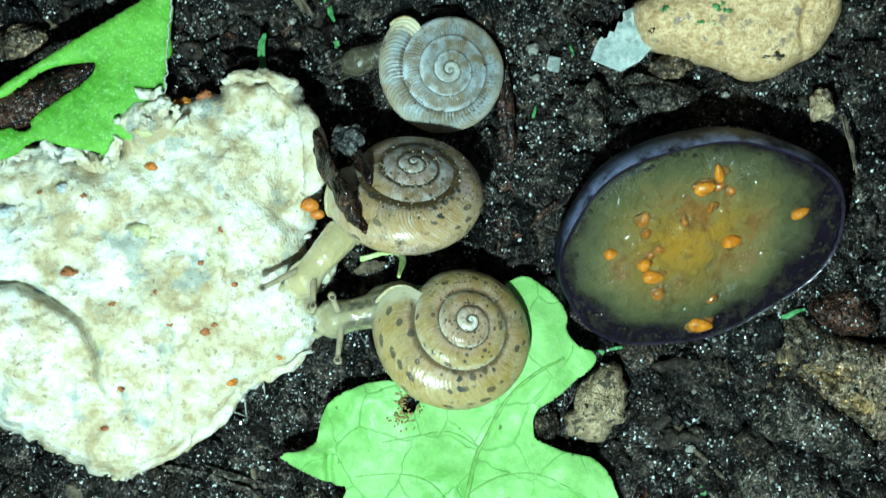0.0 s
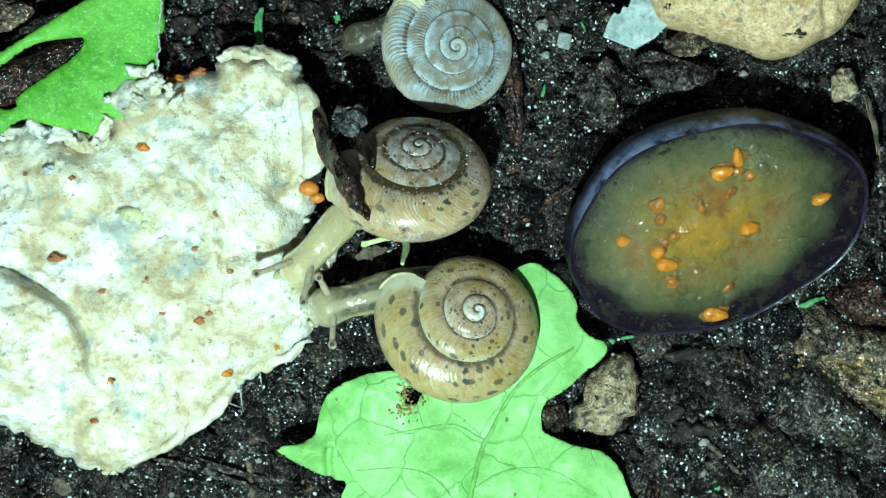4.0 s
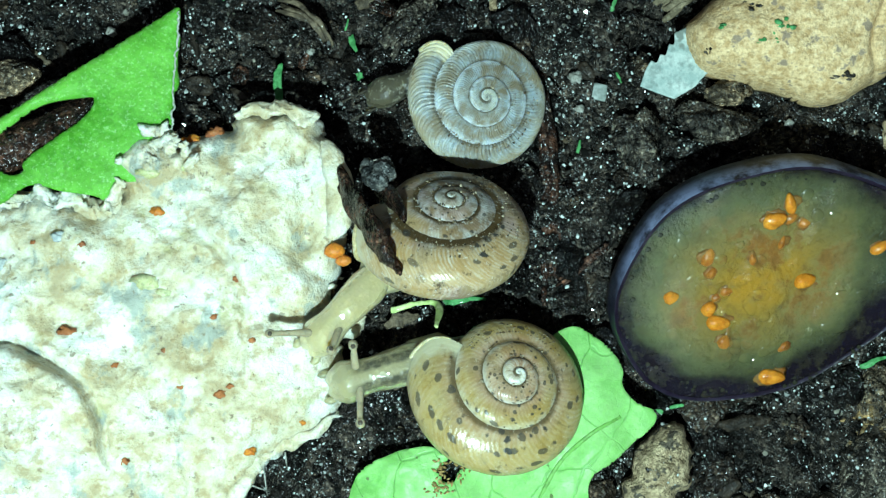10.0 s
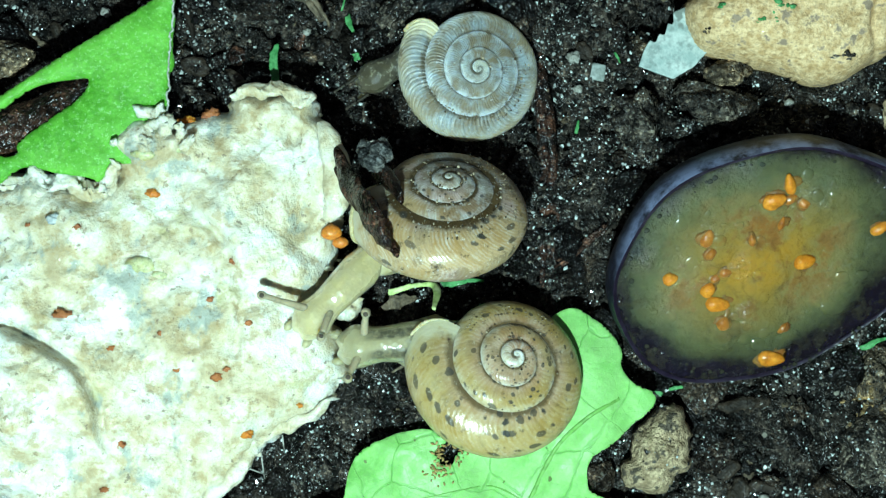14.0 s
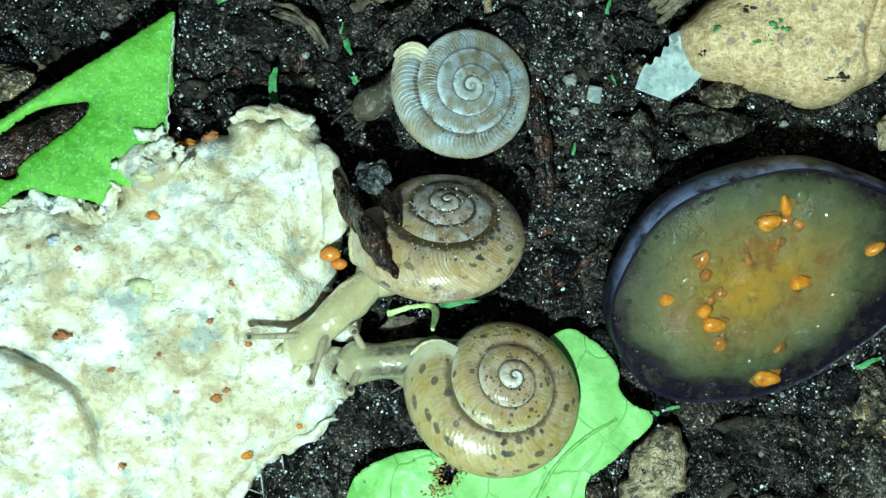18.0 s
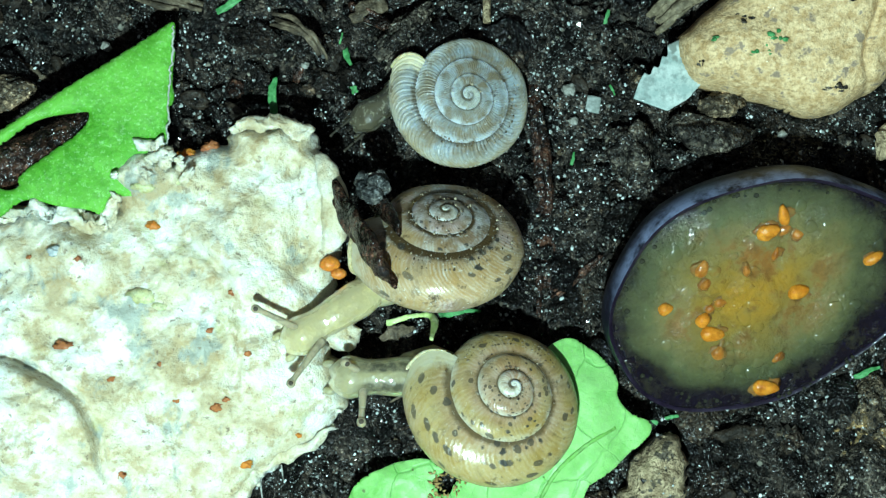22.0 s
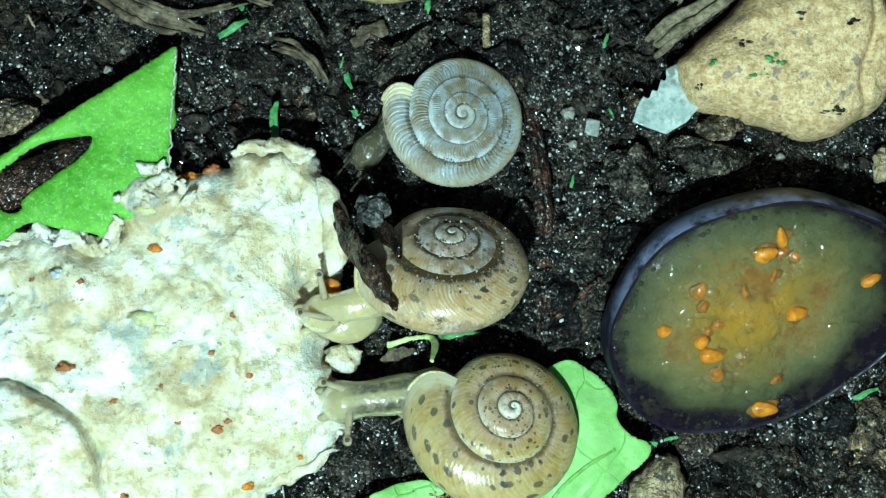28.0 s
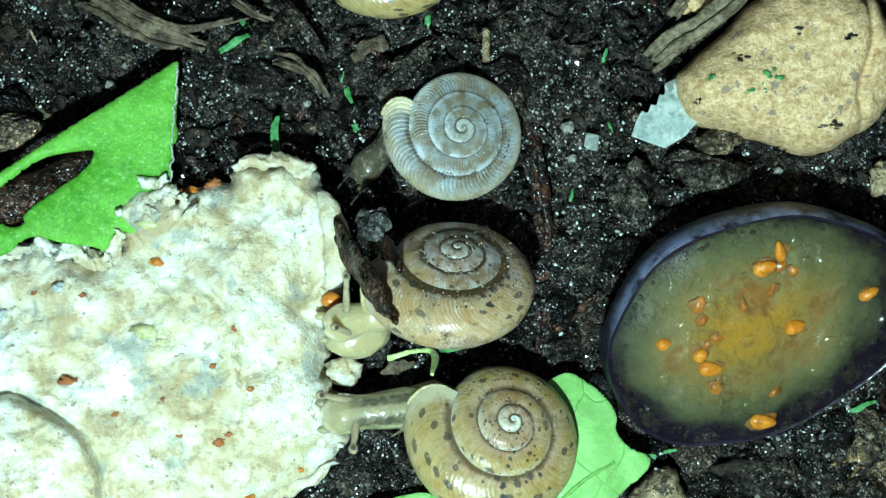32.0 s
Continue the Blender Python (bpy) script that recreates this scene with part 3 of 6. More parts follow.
def curve(points, closed=True, per=10):
    """Catmull-Rom through points."""
    p = np.asarray(points, float)
    n = len(p)
    idx = range(n) if closed else range(n - 1)
    out = []
    for i in idx:
        q = [p[(i + k) % n] if closed else p[min(max(i + k, 0), n - 1)] for k in (-1, 0, 1, 2)]
        for t in np.linspace(0, 1, per, endpoint=False):
            out.append(0.5 * (2 * q[1] + (q[2] - q[0]) * t + (2 * q[0] - 5 * q[1] + 4 * q[2] - q[3]) * t * t + (3 * q[1] - q[0] - 3 * q[2] + q[3]) * t**3))
    if not closed:
        out.append(p[-1])
    return np.array(out)


def inside(x, y, ring):
    hit = np.zeros(x.shape, bool)
    for (x0, y0), (x1, y1) in zip(ring, np.roll(ring, -1, 0)):
        if y0 != y1:
            hit ^= ((y0 > y) != (y1 > y)) & (x < (x1 - x0) * (y - y0) / (y1 - y0) + x0)
    return hit


def nearest(x, y, ring, closed=True):
    best, bx, by = np.full(x.shape, 1e9), x.copy(), y.copy()
    ends = np.roll(ring, -1, 0) if closed else ring[1:]
    for (x0, y0), (x1, y1) in zip(ring, ends):
        dx, dy = x1 - x0, y1 - y0
        t = np.clip(((x - x0) * dx + (y - y0) * dy) / (dx * dx + dy * dy + 1e-12), 0, 1)
        qx, qy = x0 + t * dx, y0 + t * dy
        d = (x - qx) ** 2 + (y - qy) ** 2
        m = d < best
        best[m], bx[m], by[m] = d[m], qx[m], qy[m]
    return np.sqrt(best), bx, by


def sheet(ring, step, holes=()):
    """A grid of points inside ring, its rim drawn onto the outline: xy, quads, distance to the rim."""
    lo, hi = ring.min(0) - 2 * step, ring.max(0) + 2 * step
    gx, gy = np.meshgrid(np.arange(lo[0], hi[0], step), np.arange(lo[1], hi[1], step))
    ny, nx = gx.shape
    x, y = gx.ravel(), gy.ravel()
    ok = inside(x, y, ring)
    d, bx, by = nearest(x, y, ring)
    for h in holes:
        ok &= ~inside(x, y, h)
        dh, hx, hy = nearest(x, y, h)
        m = dh < d
        d[m], bx[m], by[m] = dh[m], hx[m], hy[m]
    i = np.arange(ny * nx).reshape(ny, nx)
    quads = np.stack([i[:-1, :-1], i[:-1, 1:], i[1:, 1:], i[1:, :-1]], -1).reshape(-1, 4)
    quads = quads[ok[quads].sum(1) >= 2]
    snap = ~ok | (d < 0.3 * step)
    x, y, d = np.where(snap, bx, x), np.where(snap, by, y), np.where(snap, 0.0, d)
    used = np.unique(quads)
    back = np.zeros(ny * nx, int)
    back[used] = np.arange(len(used))
    return np.stack([x[used], y[used]], 1), back[quads], d[used]


def slab(xy, quads, top, bottom):
    """A closed solid between two heights over a sheet."""
    n = len(xy)
    verts = np.r_[np.c_[xy, top], np.c_[xy, bottom]]
    e = np.concatenate([quads[:, [k, (k + 1) % 4]] for k in range(4)])
    key = np.sort(e, 1)
    _, first, count = np.unique(key, axis=0, return_index=True, return_counts=True)
    rim = e[first[count == 1]]
    return verts, [*quads, *(quads[:, ::-1] + n), *np.stack([rim[:, 1], rim[:, 0], rim[:, 0] + n, rim[:, 1] + n], 1)]


def tube(points, radii, sides=10, flat=1.0):
    """A tapered round rod along points, closed at both ends."""
    p = np.asarray(points, float)
    r = np.broadcast_to(np.asarray(radii, float), (len(p),))
    t = np.gradient(p, axis=0)
    t /= np.linalg.norm(t, axis=1)[:, None] + 1e-9
    ref = np.array([0, 0, 1.0]) if abs(t[:, 2]).max() < 0.9 else np.array([1.0, 0, 0])
    a = np.cross(ref, t)
    a /= np.linalg.norm(a, axis=1)[:, None] + 1e-9
    b = np.cross(t, a)
    w = np.linspace(0, 2 * np.pi, sides, endpoint=False)
    rings = p[:, None] + r[:, None, None] * (np.cos(w)[None, :, None] * a[:, None] + flat * np.sin(w)[None, :, None] * b[:, None])
    verts = rings.reshape(-1, 3)
    faces = [(i * sides + k, i * sides + (k + 1) % sides, (i + 1) * sides + (k + 1) % sides, (i + 1) * sides + k) for i in range(len(p) - 1) for k in range(sides)]
    return verts, faces + [tuple(range(sides))[::-1], tuple((len(p) - 1) * sides + k for k in range(sides))]


def ball(rx, ry, rz, level=2, jag=0.0, seed=0, flat=0.0):
    """A lumpy pebble about the origin; flat raises its underside."""
    bm = bmesh.new()
    bmesh.ops.create_icosphere(bm, subdivisions=level, radius=1.0)
    v = np.array([q.co[:] for q in bm.verts])
    f = [[q.index for q in face.verts] for face in bm.faces]
    bm.free()
    if jag:
        k = 1 + jag * rough(v[:, 0] * 2 + v[:, 2] * 1.3 + 9 + seed, v[:, 1] * 2 - v[:, 2] * 1.7 + 5, 0.9, 3, seed)
        v = v * k[:, None]
    if flat:
        v[:, 2] = np.where(v[:, 2] < 0, v[:, 2] * (1 - flat), v[:, 2])
    return v * (rx, ry, rz), f


# ---- ground ----
def soil_height(x, y):
    plate = np.tanh(2.6 * rough(x, y, 4.2, 4, 3, 0.55))
    crack = np.clip(0.10 - np.abs(rough(x, y, 3.1, 4, 19, 0.6)), 0, 1) / 0.10
    return np.where(plate > 0, 0.4, 1.3) * plate + 0.22 * rough(x, y, 1.4, 4, 8, 0.6) - 1.1 * crack - 0.2


def build_ground():
    """One sheet: fine where the lamp falls, then wide rings out to the horizon."""
    fx, fy = np.arange(-34, 38.01, 0.15), np.arange(-26, 28.01, 0.15)
    far = [0.1, 0.5, 3, 20, 150, 1200]
    gx = np.r_[[-1000 * f - 34 for f in far[::-1]], fx, [1000 * f + 38 for f in far]]
    gy = np.r_[[-1000 * f - 26 for f in far[::-1]], fy, [1000 * f + 28 for f in far]]
    x, y = (g.ravel() for g in np.meshgrid(gx, gy))
    near = (abs(x) < 60) & (abs(y) < 60)
    z = np.where(near, soil_height(np.where(near, x, 0), np.where(near, y, 0)), -0.25)
    i = np.arange(len(x)).reshape(len(gy), len(gx))
    quads = np.stack([i[:-1, :-1], i[:-1, 1:], i[1:, 1:], i[1:, :-1]], -1).reshape(-1, 4)
    me = mesh("ground", np.c_[x, y, z], quads, SOIL)
    tagged(new("ground", me), "black wet crumbly garden soil", "soil", kind="structure")


def strew(forms, at, sizes, r, flat=0.8, long=1.0):
    """Copies of the forms, turned at random, with the given centres and sizes: vertices and triangles."""
    n = len(at)
    q = r.normal(size=(n, 4))
    q /= np.linalg.norm(q, axis=1)[:, None]
    w, x, y, z = q.T
    turn = np.stack([1 - 2 * (y * y + z * z), 2 * (x * y - w * z), 2 * (x * z + w * y), 2 * (x * y + w * z), 1 - 2 * (x * x + z * z), 2 * (y * z - w * x), 2 * (x * z - w * y), 2 * (y * z + w * x), 1 - 2 * (x * x + y * y)], 1).reshape(n, 3, 3)
    pick = r.integers(len(forms), size=n)
    shape = np.stack([f[0] for f in forms])[pick] * (sizes[:, None] * r.uniform(0.6, 1.3, (n, 3)) * (long, 1, 1))[:, None]
    v = np.einsum("nij,nkj->nki", turn, shape) * (1, 1, flat) + at[:, None]
    tris = np.asarray(forms[0][1])
    return v.reshape(-1, 3), (tris[None] + (np.arange(n) * shape.shape[1])[:, None, None]).reshape(-1, 3)


def scatter(name, count, sizes, material, label, category, seed, flat=0.7, level=1, sink=0.2, spread=(-28, 33, -21, 23), power=1.8, smooth=True, on=None, long=1.0, patchy=False):
    """Many loose grains joined in one object, on the soil or on the given clumps; returns their centres and sizes."""
    r = np.random.default_rng(seed)
    forms = [ball(1, 1, 1, level, 0.6, seed + k) for k in range(12)]
    s = sizes[0] * (sizes[1] / sizes[0]) ** (r.random(count) ** power)
    if on is None:
        x, y = r.uniform(spread[0], spread[1], count), r.uniform(spread[2], spread[3], count)
        if patchy:
            keep = rough(x, y, 2.6, 4, seed + 5, 0.6) + 0.45 * r.random(count) > 0.24
            x, y, s = x[keep], y[keep], s[keep]
        at = np.stack([x, y, soil_height(x, y) + s * (0.5 - sink)], 1)
    else:
        k = r.integers(len(on[0]), size=count)
        way = r.normal(size=(count, 3))
        way[:, 2] = np.abs(way[:, 2]) + 0.3
        way /= np.linalg.norm(way, axis=1)[:, None]
        at = on[0][k] + way * (on[1][k] * 0.95)[:, None] * (1, 1, 0.72)
    v, f = strew(forms, at, s, r, flat, long)
    tagged(new(name, grains_mesh(name, v, f, material, smooth)), label, category, kind="stuff")
    return at, s


# ---- the food scrap ----
def build_food():
    ring = curve([(-8.9, 10.5), (-7.1, 10.7), (-4.9, 10.5), (-4.6, 9.5), (-3.9, 8.7), (-3.3, 7.1), (-3.1, 5.5), (-3.4, 4.0), (-3.5, 2.4), (-4.0, 1.0),
                  (-3.9, -0.4), (-3.3, -2.2), (-3.0, -3.9), (-4.2, -5.5), (-5.8, -6.4), (-7.1, -7.2), (-8.5, -9.0), (-10.5, -10.5), (-12.3, -11.9), (-14.4, -12.6),
                  (-16.3, -12.1), (-18.6, -11.0), (-20.6, -10.1), (-23.1, -9.0), (-25.1, -4.7), (-25.2, 1.7), (-23.4, 5.0), (-20.8, 5.9), (-19.2, 6.3), (-17.6, 6.1),
                  (-16.2, 5.7), (-15.1, 6.2), (-14.9, 7.3), (-15.4, 7.9), (-14.6, 9.1), (-13.3, 9.6), (-11.9, 8.7), (-10.9, 9.6), (-9.2, 9.7)])
    jig = np.stack([rough(ring[:, 0], ring[:, 1], 0.8, 3, 21, 0.7), rough(ring[:, 0], ring[:, 1], 0.8, 3, 22, 0.7)], 1)
    xy, quads, d = sheet(ring + 0.34 * jig, 0.12)
    x, y = xy.T
    top = 0.9 + 2.1 * (1 - np.exp(-d / 0.7))
    # the swollen fold
    fold = curve([(-21.1, -1.52), (-19.52, -1.67), (-17.9, -2.43), (-16.28, -3.56), (-15.43, -5.32), (-15.22, -6.91), (-14.82, -7.92)] + [(-16.5, -9.5), (-19, -13.5), (-28, -11), (-29, -3)])
    fd = nearest(x, y, fold)[0] * np.where(inside(x, y, fold), 1, -1)
    fade = np.clip((y + 8.3) / 2.0, 0, 1)
    top += fade * (1.15 * np.clip(fd / 0.22, 0, 1) ** 0.6 + 0.35 * np.clip(fd / 1.6, 0, 1) - 0.5 * np.exp(-(((fd + 0.12) / 0.22) ** 2)))
    # a low dome with a crease on its far side
    crease = curve([(-10.9, 4.6), (-9.4, 3.3), (-8.6, 1.6), (-8.2, -0.6), (-8.6, -2.6)], False)
    cd = nearest(x, y, crease, False)[0]
    top += 0.45 * np.exp(-(((x + 13) / 5.5) ** 2 + ((y - 0.5) / 4.5) ** 2)) - 0.45 * np.exp(-((cd / 0.3) ** 2))
    # the rolled margin
    roll = curve([(-4.6, 8.8), (-4.0, 7.0), (-3.9, 5.2), (-4.2, 3.4)], False)
    rd = nearest(x, y, roll, False)[0]
    top += 0.55 * np.exp(-((rd / 0.65) ** 2)) - 0.3 * np.exp(-(((rd - 1.3) / 0.4) ** 2))
    heap = np.clip(1.7 * np.exp(-(((x + 13.0) / 2.1) ** 2) - ((y - 8.3) / 1.4) ** 2), 0, 1)
    top += heap * (1.45 * (1 - np.exp(-d / 0.2)) + 0.3 * rough(x, y, 1.3, 4, 37, 0.6)) + 0.7 * np.exp(-(((x + 7.0) / 2.2) ** 2) - ((y - 10.0) / 0.9) ** 2)
    grow = np.clip(d / 1.0, 0.15, 1)
    top += grow * (0.8 * rough(x, y, 4.2, 3, 31) + 0.25 * rough(x, y, 1.5, 4, 32, 0.52) + 0.12 * np.abs(rough(x, y, 0.9, 3, 33)) - 0.12 * np.clip(0.12 - np.abs(rough(x, y, 2.6, 4, 36, 0.6)), 0, 1) / 0.12)
    pit = rough(x, y, 1.6, 2, 35)
    top -= 0.35 * np.clip(pit - 0.45, 0, 1) * grow
    top -= 0.55 * np.exp(-(((x + 5.6) / 0.35) ** 2) - ((y - 8.3) / 0.4) ** 2)
    pores = rough(x, y, 0.55, 2, 38)
    top -= 0.14 * np.clip(pores - 0.35, 0, 1) * grow
    v, f = slab(xy, quads, top, np.full(len(x), -0.9))
    food = thing("food_scrap", "cream-white crumbly piece of soaked food lying on soil", "food")
    part("crumb_body", mesh("crumb_body", v, f, CREAM), food)

    def on_top(px, py):
        return top[np.argmin((x - px) ** 2 + (y - py) ** 2)]

    # the rolled rim and the crumbs pushed over the leaf
    def lump_roll(pts, radii, seed, uneven=0.16, size=1.1):
        p = curve(pts, False, 14)
        v, f = tube(p, np.interp(np.linspace(0, 1, len(p)), np.linspace(0, 1, len(radii)), radii), 22, 0.9)
        v += uneven * np.stack([rough(v[:, 0] + q, v[:, 1] + v[:, 2], size, 4, seed + q, 0.6) for q in range(3)], 1)
        part("rolled_rim", mesh("rolled_rim", v, f, CURD), food, "smooth white rolled rim")

    lump_roll([(-4.35, 9.0, 2.7), (-3.95, 8.4, 2.9), (-3.62, 7.2, 3.0), (-3.5, 6.0, 2.9), (-3.55, 4.9, 2.6), (-3.95, 4.0, 2.3)], [0.1, 0.5, 0.66, 0.7, 0.58, 0.2], 131)
    lump_roll([(-8.9, 10.2, 2.6), (-7.6, 10.45, 2.9), (-6.2, 10.5, 3.0), (-4.95, 10.2, 2.8), (-4.75, 9.7, 2.5)], [0.15, 0.3, 0.36, 0.42, 0.1], 141, 0.36, 0.9)
    lump_roll([(-22.0, 5.3, 1.7), (-20.6, 5.9, 2.1), (-19.2, 6.25, 2.3), (-17.6, 6.05, 2.3), (-16.2, 5.6, 2.3), (-15.2, 5.95, 2.4), (-14.75, 7.0, 2.6)], [0.4, 0.42, 0.36, 0.42, 0.34, 0.4, 0.3], 161, 0.55, 0.8)
    r = np.random.default_rng(17)
    for k in range(14):
        t = r.random()
        px, py = -15.0 + 4.3 * t + r.normal(0, 0.3), 8.3 + 1.2 * math.sin(3.0 * t) * r.random() + r.normal(0, 0.25)
        s = r.uniform(0.15, 0.42)
        cv, cf = ball(s * r.uniform(0.9, 2.0), s, s * 0.5, 3, 0.7, 200 + k)
        cv = cv @ np.array(Matrix.Rotation(r.uniform(0, 6.28), 3, "Z"))
        part("crumb", mesh("crumb", cv + (px, py, 3.3 + 0.5 * r.random() - 0.3 * abs(py - 8.6)), cf, CURD), food)
    e = curve(ring[::9], True, 2)
    for k in range(110):
        q = e[r.integers(len(e))] + r.normal(0, 0.1, 2)
        if q[1] > 4.5 and q[0] < -9:
            continue
        s = 0.06 + 0.2 * r.random() ** 2
        cv, cf = ball(s * r.uniform(0.8, 1.6), s, s * 0.8, 1, 0.6, 300 + k % 40)
        part("crumb", mesh("crumb", cv + (q[0], q[1], r.uniform(0.5, 1.5)), cf, CURD), food)
    for px, py, s in ((-13.18, 1.77, 0.9), (-12.46, 1.26, 0.5), (-11.42, 7.65, 0.5), (-13.09, 7.29, 0.6)):
        cv, cf = ball(s, s * 0.45, s * 0.2, 2, 0.4, int(s * 90))
        part("green_fleck", mesh("green_fleck", cv + (px, py, on_top(px, py) - 0.04), cf, OLIVE), food, "pale yellow-green vegetable fleck")
    for px, py, size, m in ((-11.17, 9.07, 0.42, ORANGE_BIT), (-9.95, 9.52, 0.50, RED_BIT), (-12.79, 5.38, 0.38, ORANGE_BIT), (-19.11, 6.17, 0.30, RED_BIT), (-17.18, -0.76, 0.50, RED_BIT), (-9.78, 0.08, 0.20, RED_BIT),
                            (-8.57, 1.97, 0.24, RED_BIT), (-16.39, 3.68, 0.20, RED_BIT), (-18.96, 3.79, 0.16, RED_BIT), (-9.45, -3.78, 0.34, RED_BIT), (-8.94, -3.43, 0.20, RED_BIT), (-8.00, -6.75, 0.34, ORANGE_BIT),
                            (-15.01, -9.51, 0.24, RED_BIT), (-5.41, -5.30, 0.20, ORANGE_BIT), (-12.23, -1.67, 0.20, RED_BIT), (-14.71, -2.41, 0.22, RED_BIT), (-14.19, -7.22, 0.30, RED_BIT), (-11.41, -3.44, 0.20, RED_BIT),
                            (-7.81, -1.12, 0.20, RED_BIT)):
        b, bf = ball(size * 0.85, size * 0.6, size * 0.35, 3, 0.7, int(px * 7) % 97)
        part("bran_fleck", mesh("bran_fleck", b + (px, py, on_top(px, py)), bf, m), food, "rusty red bran fleck")
    for px, py, s in ((-3.75, 3.45, 0.55), (-3.3, 2.95, 0.42)):
        b, bf = ball(s, s * 0.75, s * 0.6, 2, 0.15, 5)
        part("orange_grain", mesh("orange_grain", b + (px, py, 2.55), bf, ORANGE_BIT), food, "glossy orange grain")
    lump_roll([(-14.74, -12.55, 1.5), (-12.85, -11.73, 1.5), (-10.43, -10.17, 1.5), (-8.74, -8.84, 1.5), (-7.74, -7.45, 1.5), (-6.63, -6.55, 1.5), (-4.71, -5.86, 1.5), (-3.37, -4.86, 1.5)], [0.1, 0.36, 0.4, 0.42, 0.4, 0.34, 0.3, 0.02], 151, 0.34)
    for px, py, s in ((-20.88, 2.65, 0.8), (-17.55, 4.06, 0.45)):
        cv, cf = ball(s, s * 0.5, s * 0.16, 3, 0.6, int(abs(px) * 9) % 60)
        part("blue_smear", mesh("blue_smear", cv + (px, py, on_top(px, py) + 0.01), cf, SMEAR), food, "blue-grey berry smear")
    b, bf = ball(0.95, 0.75, 0.6, 3, 0.4, 12)
    part("loose_lump", mesh("loose_lump", b + (-3.15, -0.3, 1.9), bf, CREAM), food, "white lump broken from the edge")
    for k, (px, py, dx, dy) in enumerate(((-7.4, -7.6, 0.15, -1.6), (-6.3, -6.9, 0.1, -1.0), (-8.0, -8.6, 0.9, -0.4))):
        v, f = tube([(px, py, 1.0), (px + dx * 0.5, py + dy * 0.5, 0.8), (px + dx, py + dy, 0.3)], [0.05, 0.04, 0.02], 6)
        part("mould_thread", mesh("mould_thread", v, f, GRIT), food, "fine white thread")


# ---- the halved berry ----
def build_berry():
    A, B, C, CUT = 8.25, 6.42, 5.1, 0.95
    berry = thing("halved_berry", "halved blue-black berry, cut face up, on wet soil", "berry")
    lean = Matrix.Rotation(radians(26), 4, Vector((0.975, 0.2, 0)))
    turn = lean @ Matrix.Rotation(radians(19), 4, "Z")
    m = Matrix.Translation(Vector((18.25, 2.15, 2.35)) * MM) @ turn
    n, rows = 96, 26
    w = np.linspace(0, 2 * np.pi, n, endpoint=False)
    shape = 1 + 0.03 * np.cos(3 * w + 0.6) + 0.025 * np.cos(2 * w - 0.4) + 0.012 * np.sin(7 * w)
    lat = np.linspace(math.asin(CUT / C), -math.pi / 2 + 0.02, rows)
    v = []
    for a in lat:
        v.append(np.stack([A * np.cos(a) * np.cos(w) * shape, B * np.cos(a) * np.sin(w) * shape, np.full(n, C * math.sin(a))], 1))
    v = np.concatenate(v)
    v += 0.05 * rough(v[:, 0] + v[:, 2], v[:, 1] - v[:, 2], 2.5, 3, 41)[:, None] * (1, 1, 0.6)
    f = [(i * n + k, (i + 1) * n + k, (i + 1) * n + (k + 1) % n, i * n + (k + 1) % n) for i in range(rows - 1) for k in range(n)]
    inner = v[:n] * (0.975, 0.97, 1) - (0, 0, 0.06)
    deep = v[:n] * (0.96, 0.955, 1) - (0, 0, 0.7)
    rim = np.r_[v[:n], inner, deep]
    rim_faces = [(a * n + k, a * n + (k + 1) % n, (a + 1) * n + (k + 1) % n, (a + 1) * n + k) for a in range(2) for k in range(n)]
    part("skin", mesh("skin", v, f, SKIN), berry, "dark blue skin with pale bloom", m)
    part("cut_rim", mesh("cut_rim", rim, rim_faces, RIM), berry, "thin dark purple cut edge of the skin", m)
    ring = np.stack([A * math.cos(lat[0]) * np.cos(w) * shape * 0.98, B * math.cos(lat[0]) * np.sin(w) * shape * 0.975], 1)
    xy, quads, d = sheet(ring, 0.16)
    x, y = xy.T
    top = CUT - 0.05 + 0.10 * (1 - np.exp(-d / 0.8)) + np.clip(d, 0, 1) * (0.16 * rough(x, y, 2.2, 3, 51) + 0.07 * rough(x, y, 0.7, 2, 52))
    for lx, ly, lr, lh in ((-0.7, 0.0, 1.6, 0.3), (-0.9, -2.6, 1.3, 0.25), (-2.2, 2.2, 1.2, 0.22), (3.9, 2.4, 1.6, 0.28), (-4.1, -0.8, 1.1, 0.2), (3.2, -2.6, 1.4, 0.22), (0.6, 2.7, 0.9, 0.2), (-3.2, -2.9, 0.9, 0.18)):
        q = np.clip(1 - ((x - lx) ** 2 + (y - ly) ** 2) / lr**2 + 0.4 * rough(x, y, 1.5, 3, 53), 0, 1)
        top += lh * np.sqrt(q) * np.clip(d, 0, 1)
    v, f = slab(xy, quads, top, np.full(len(x), CUT - 0.9))
    part("flesh", mesh("flesh", v, f, FLESH), berry, "wet green-amber pulp", m)
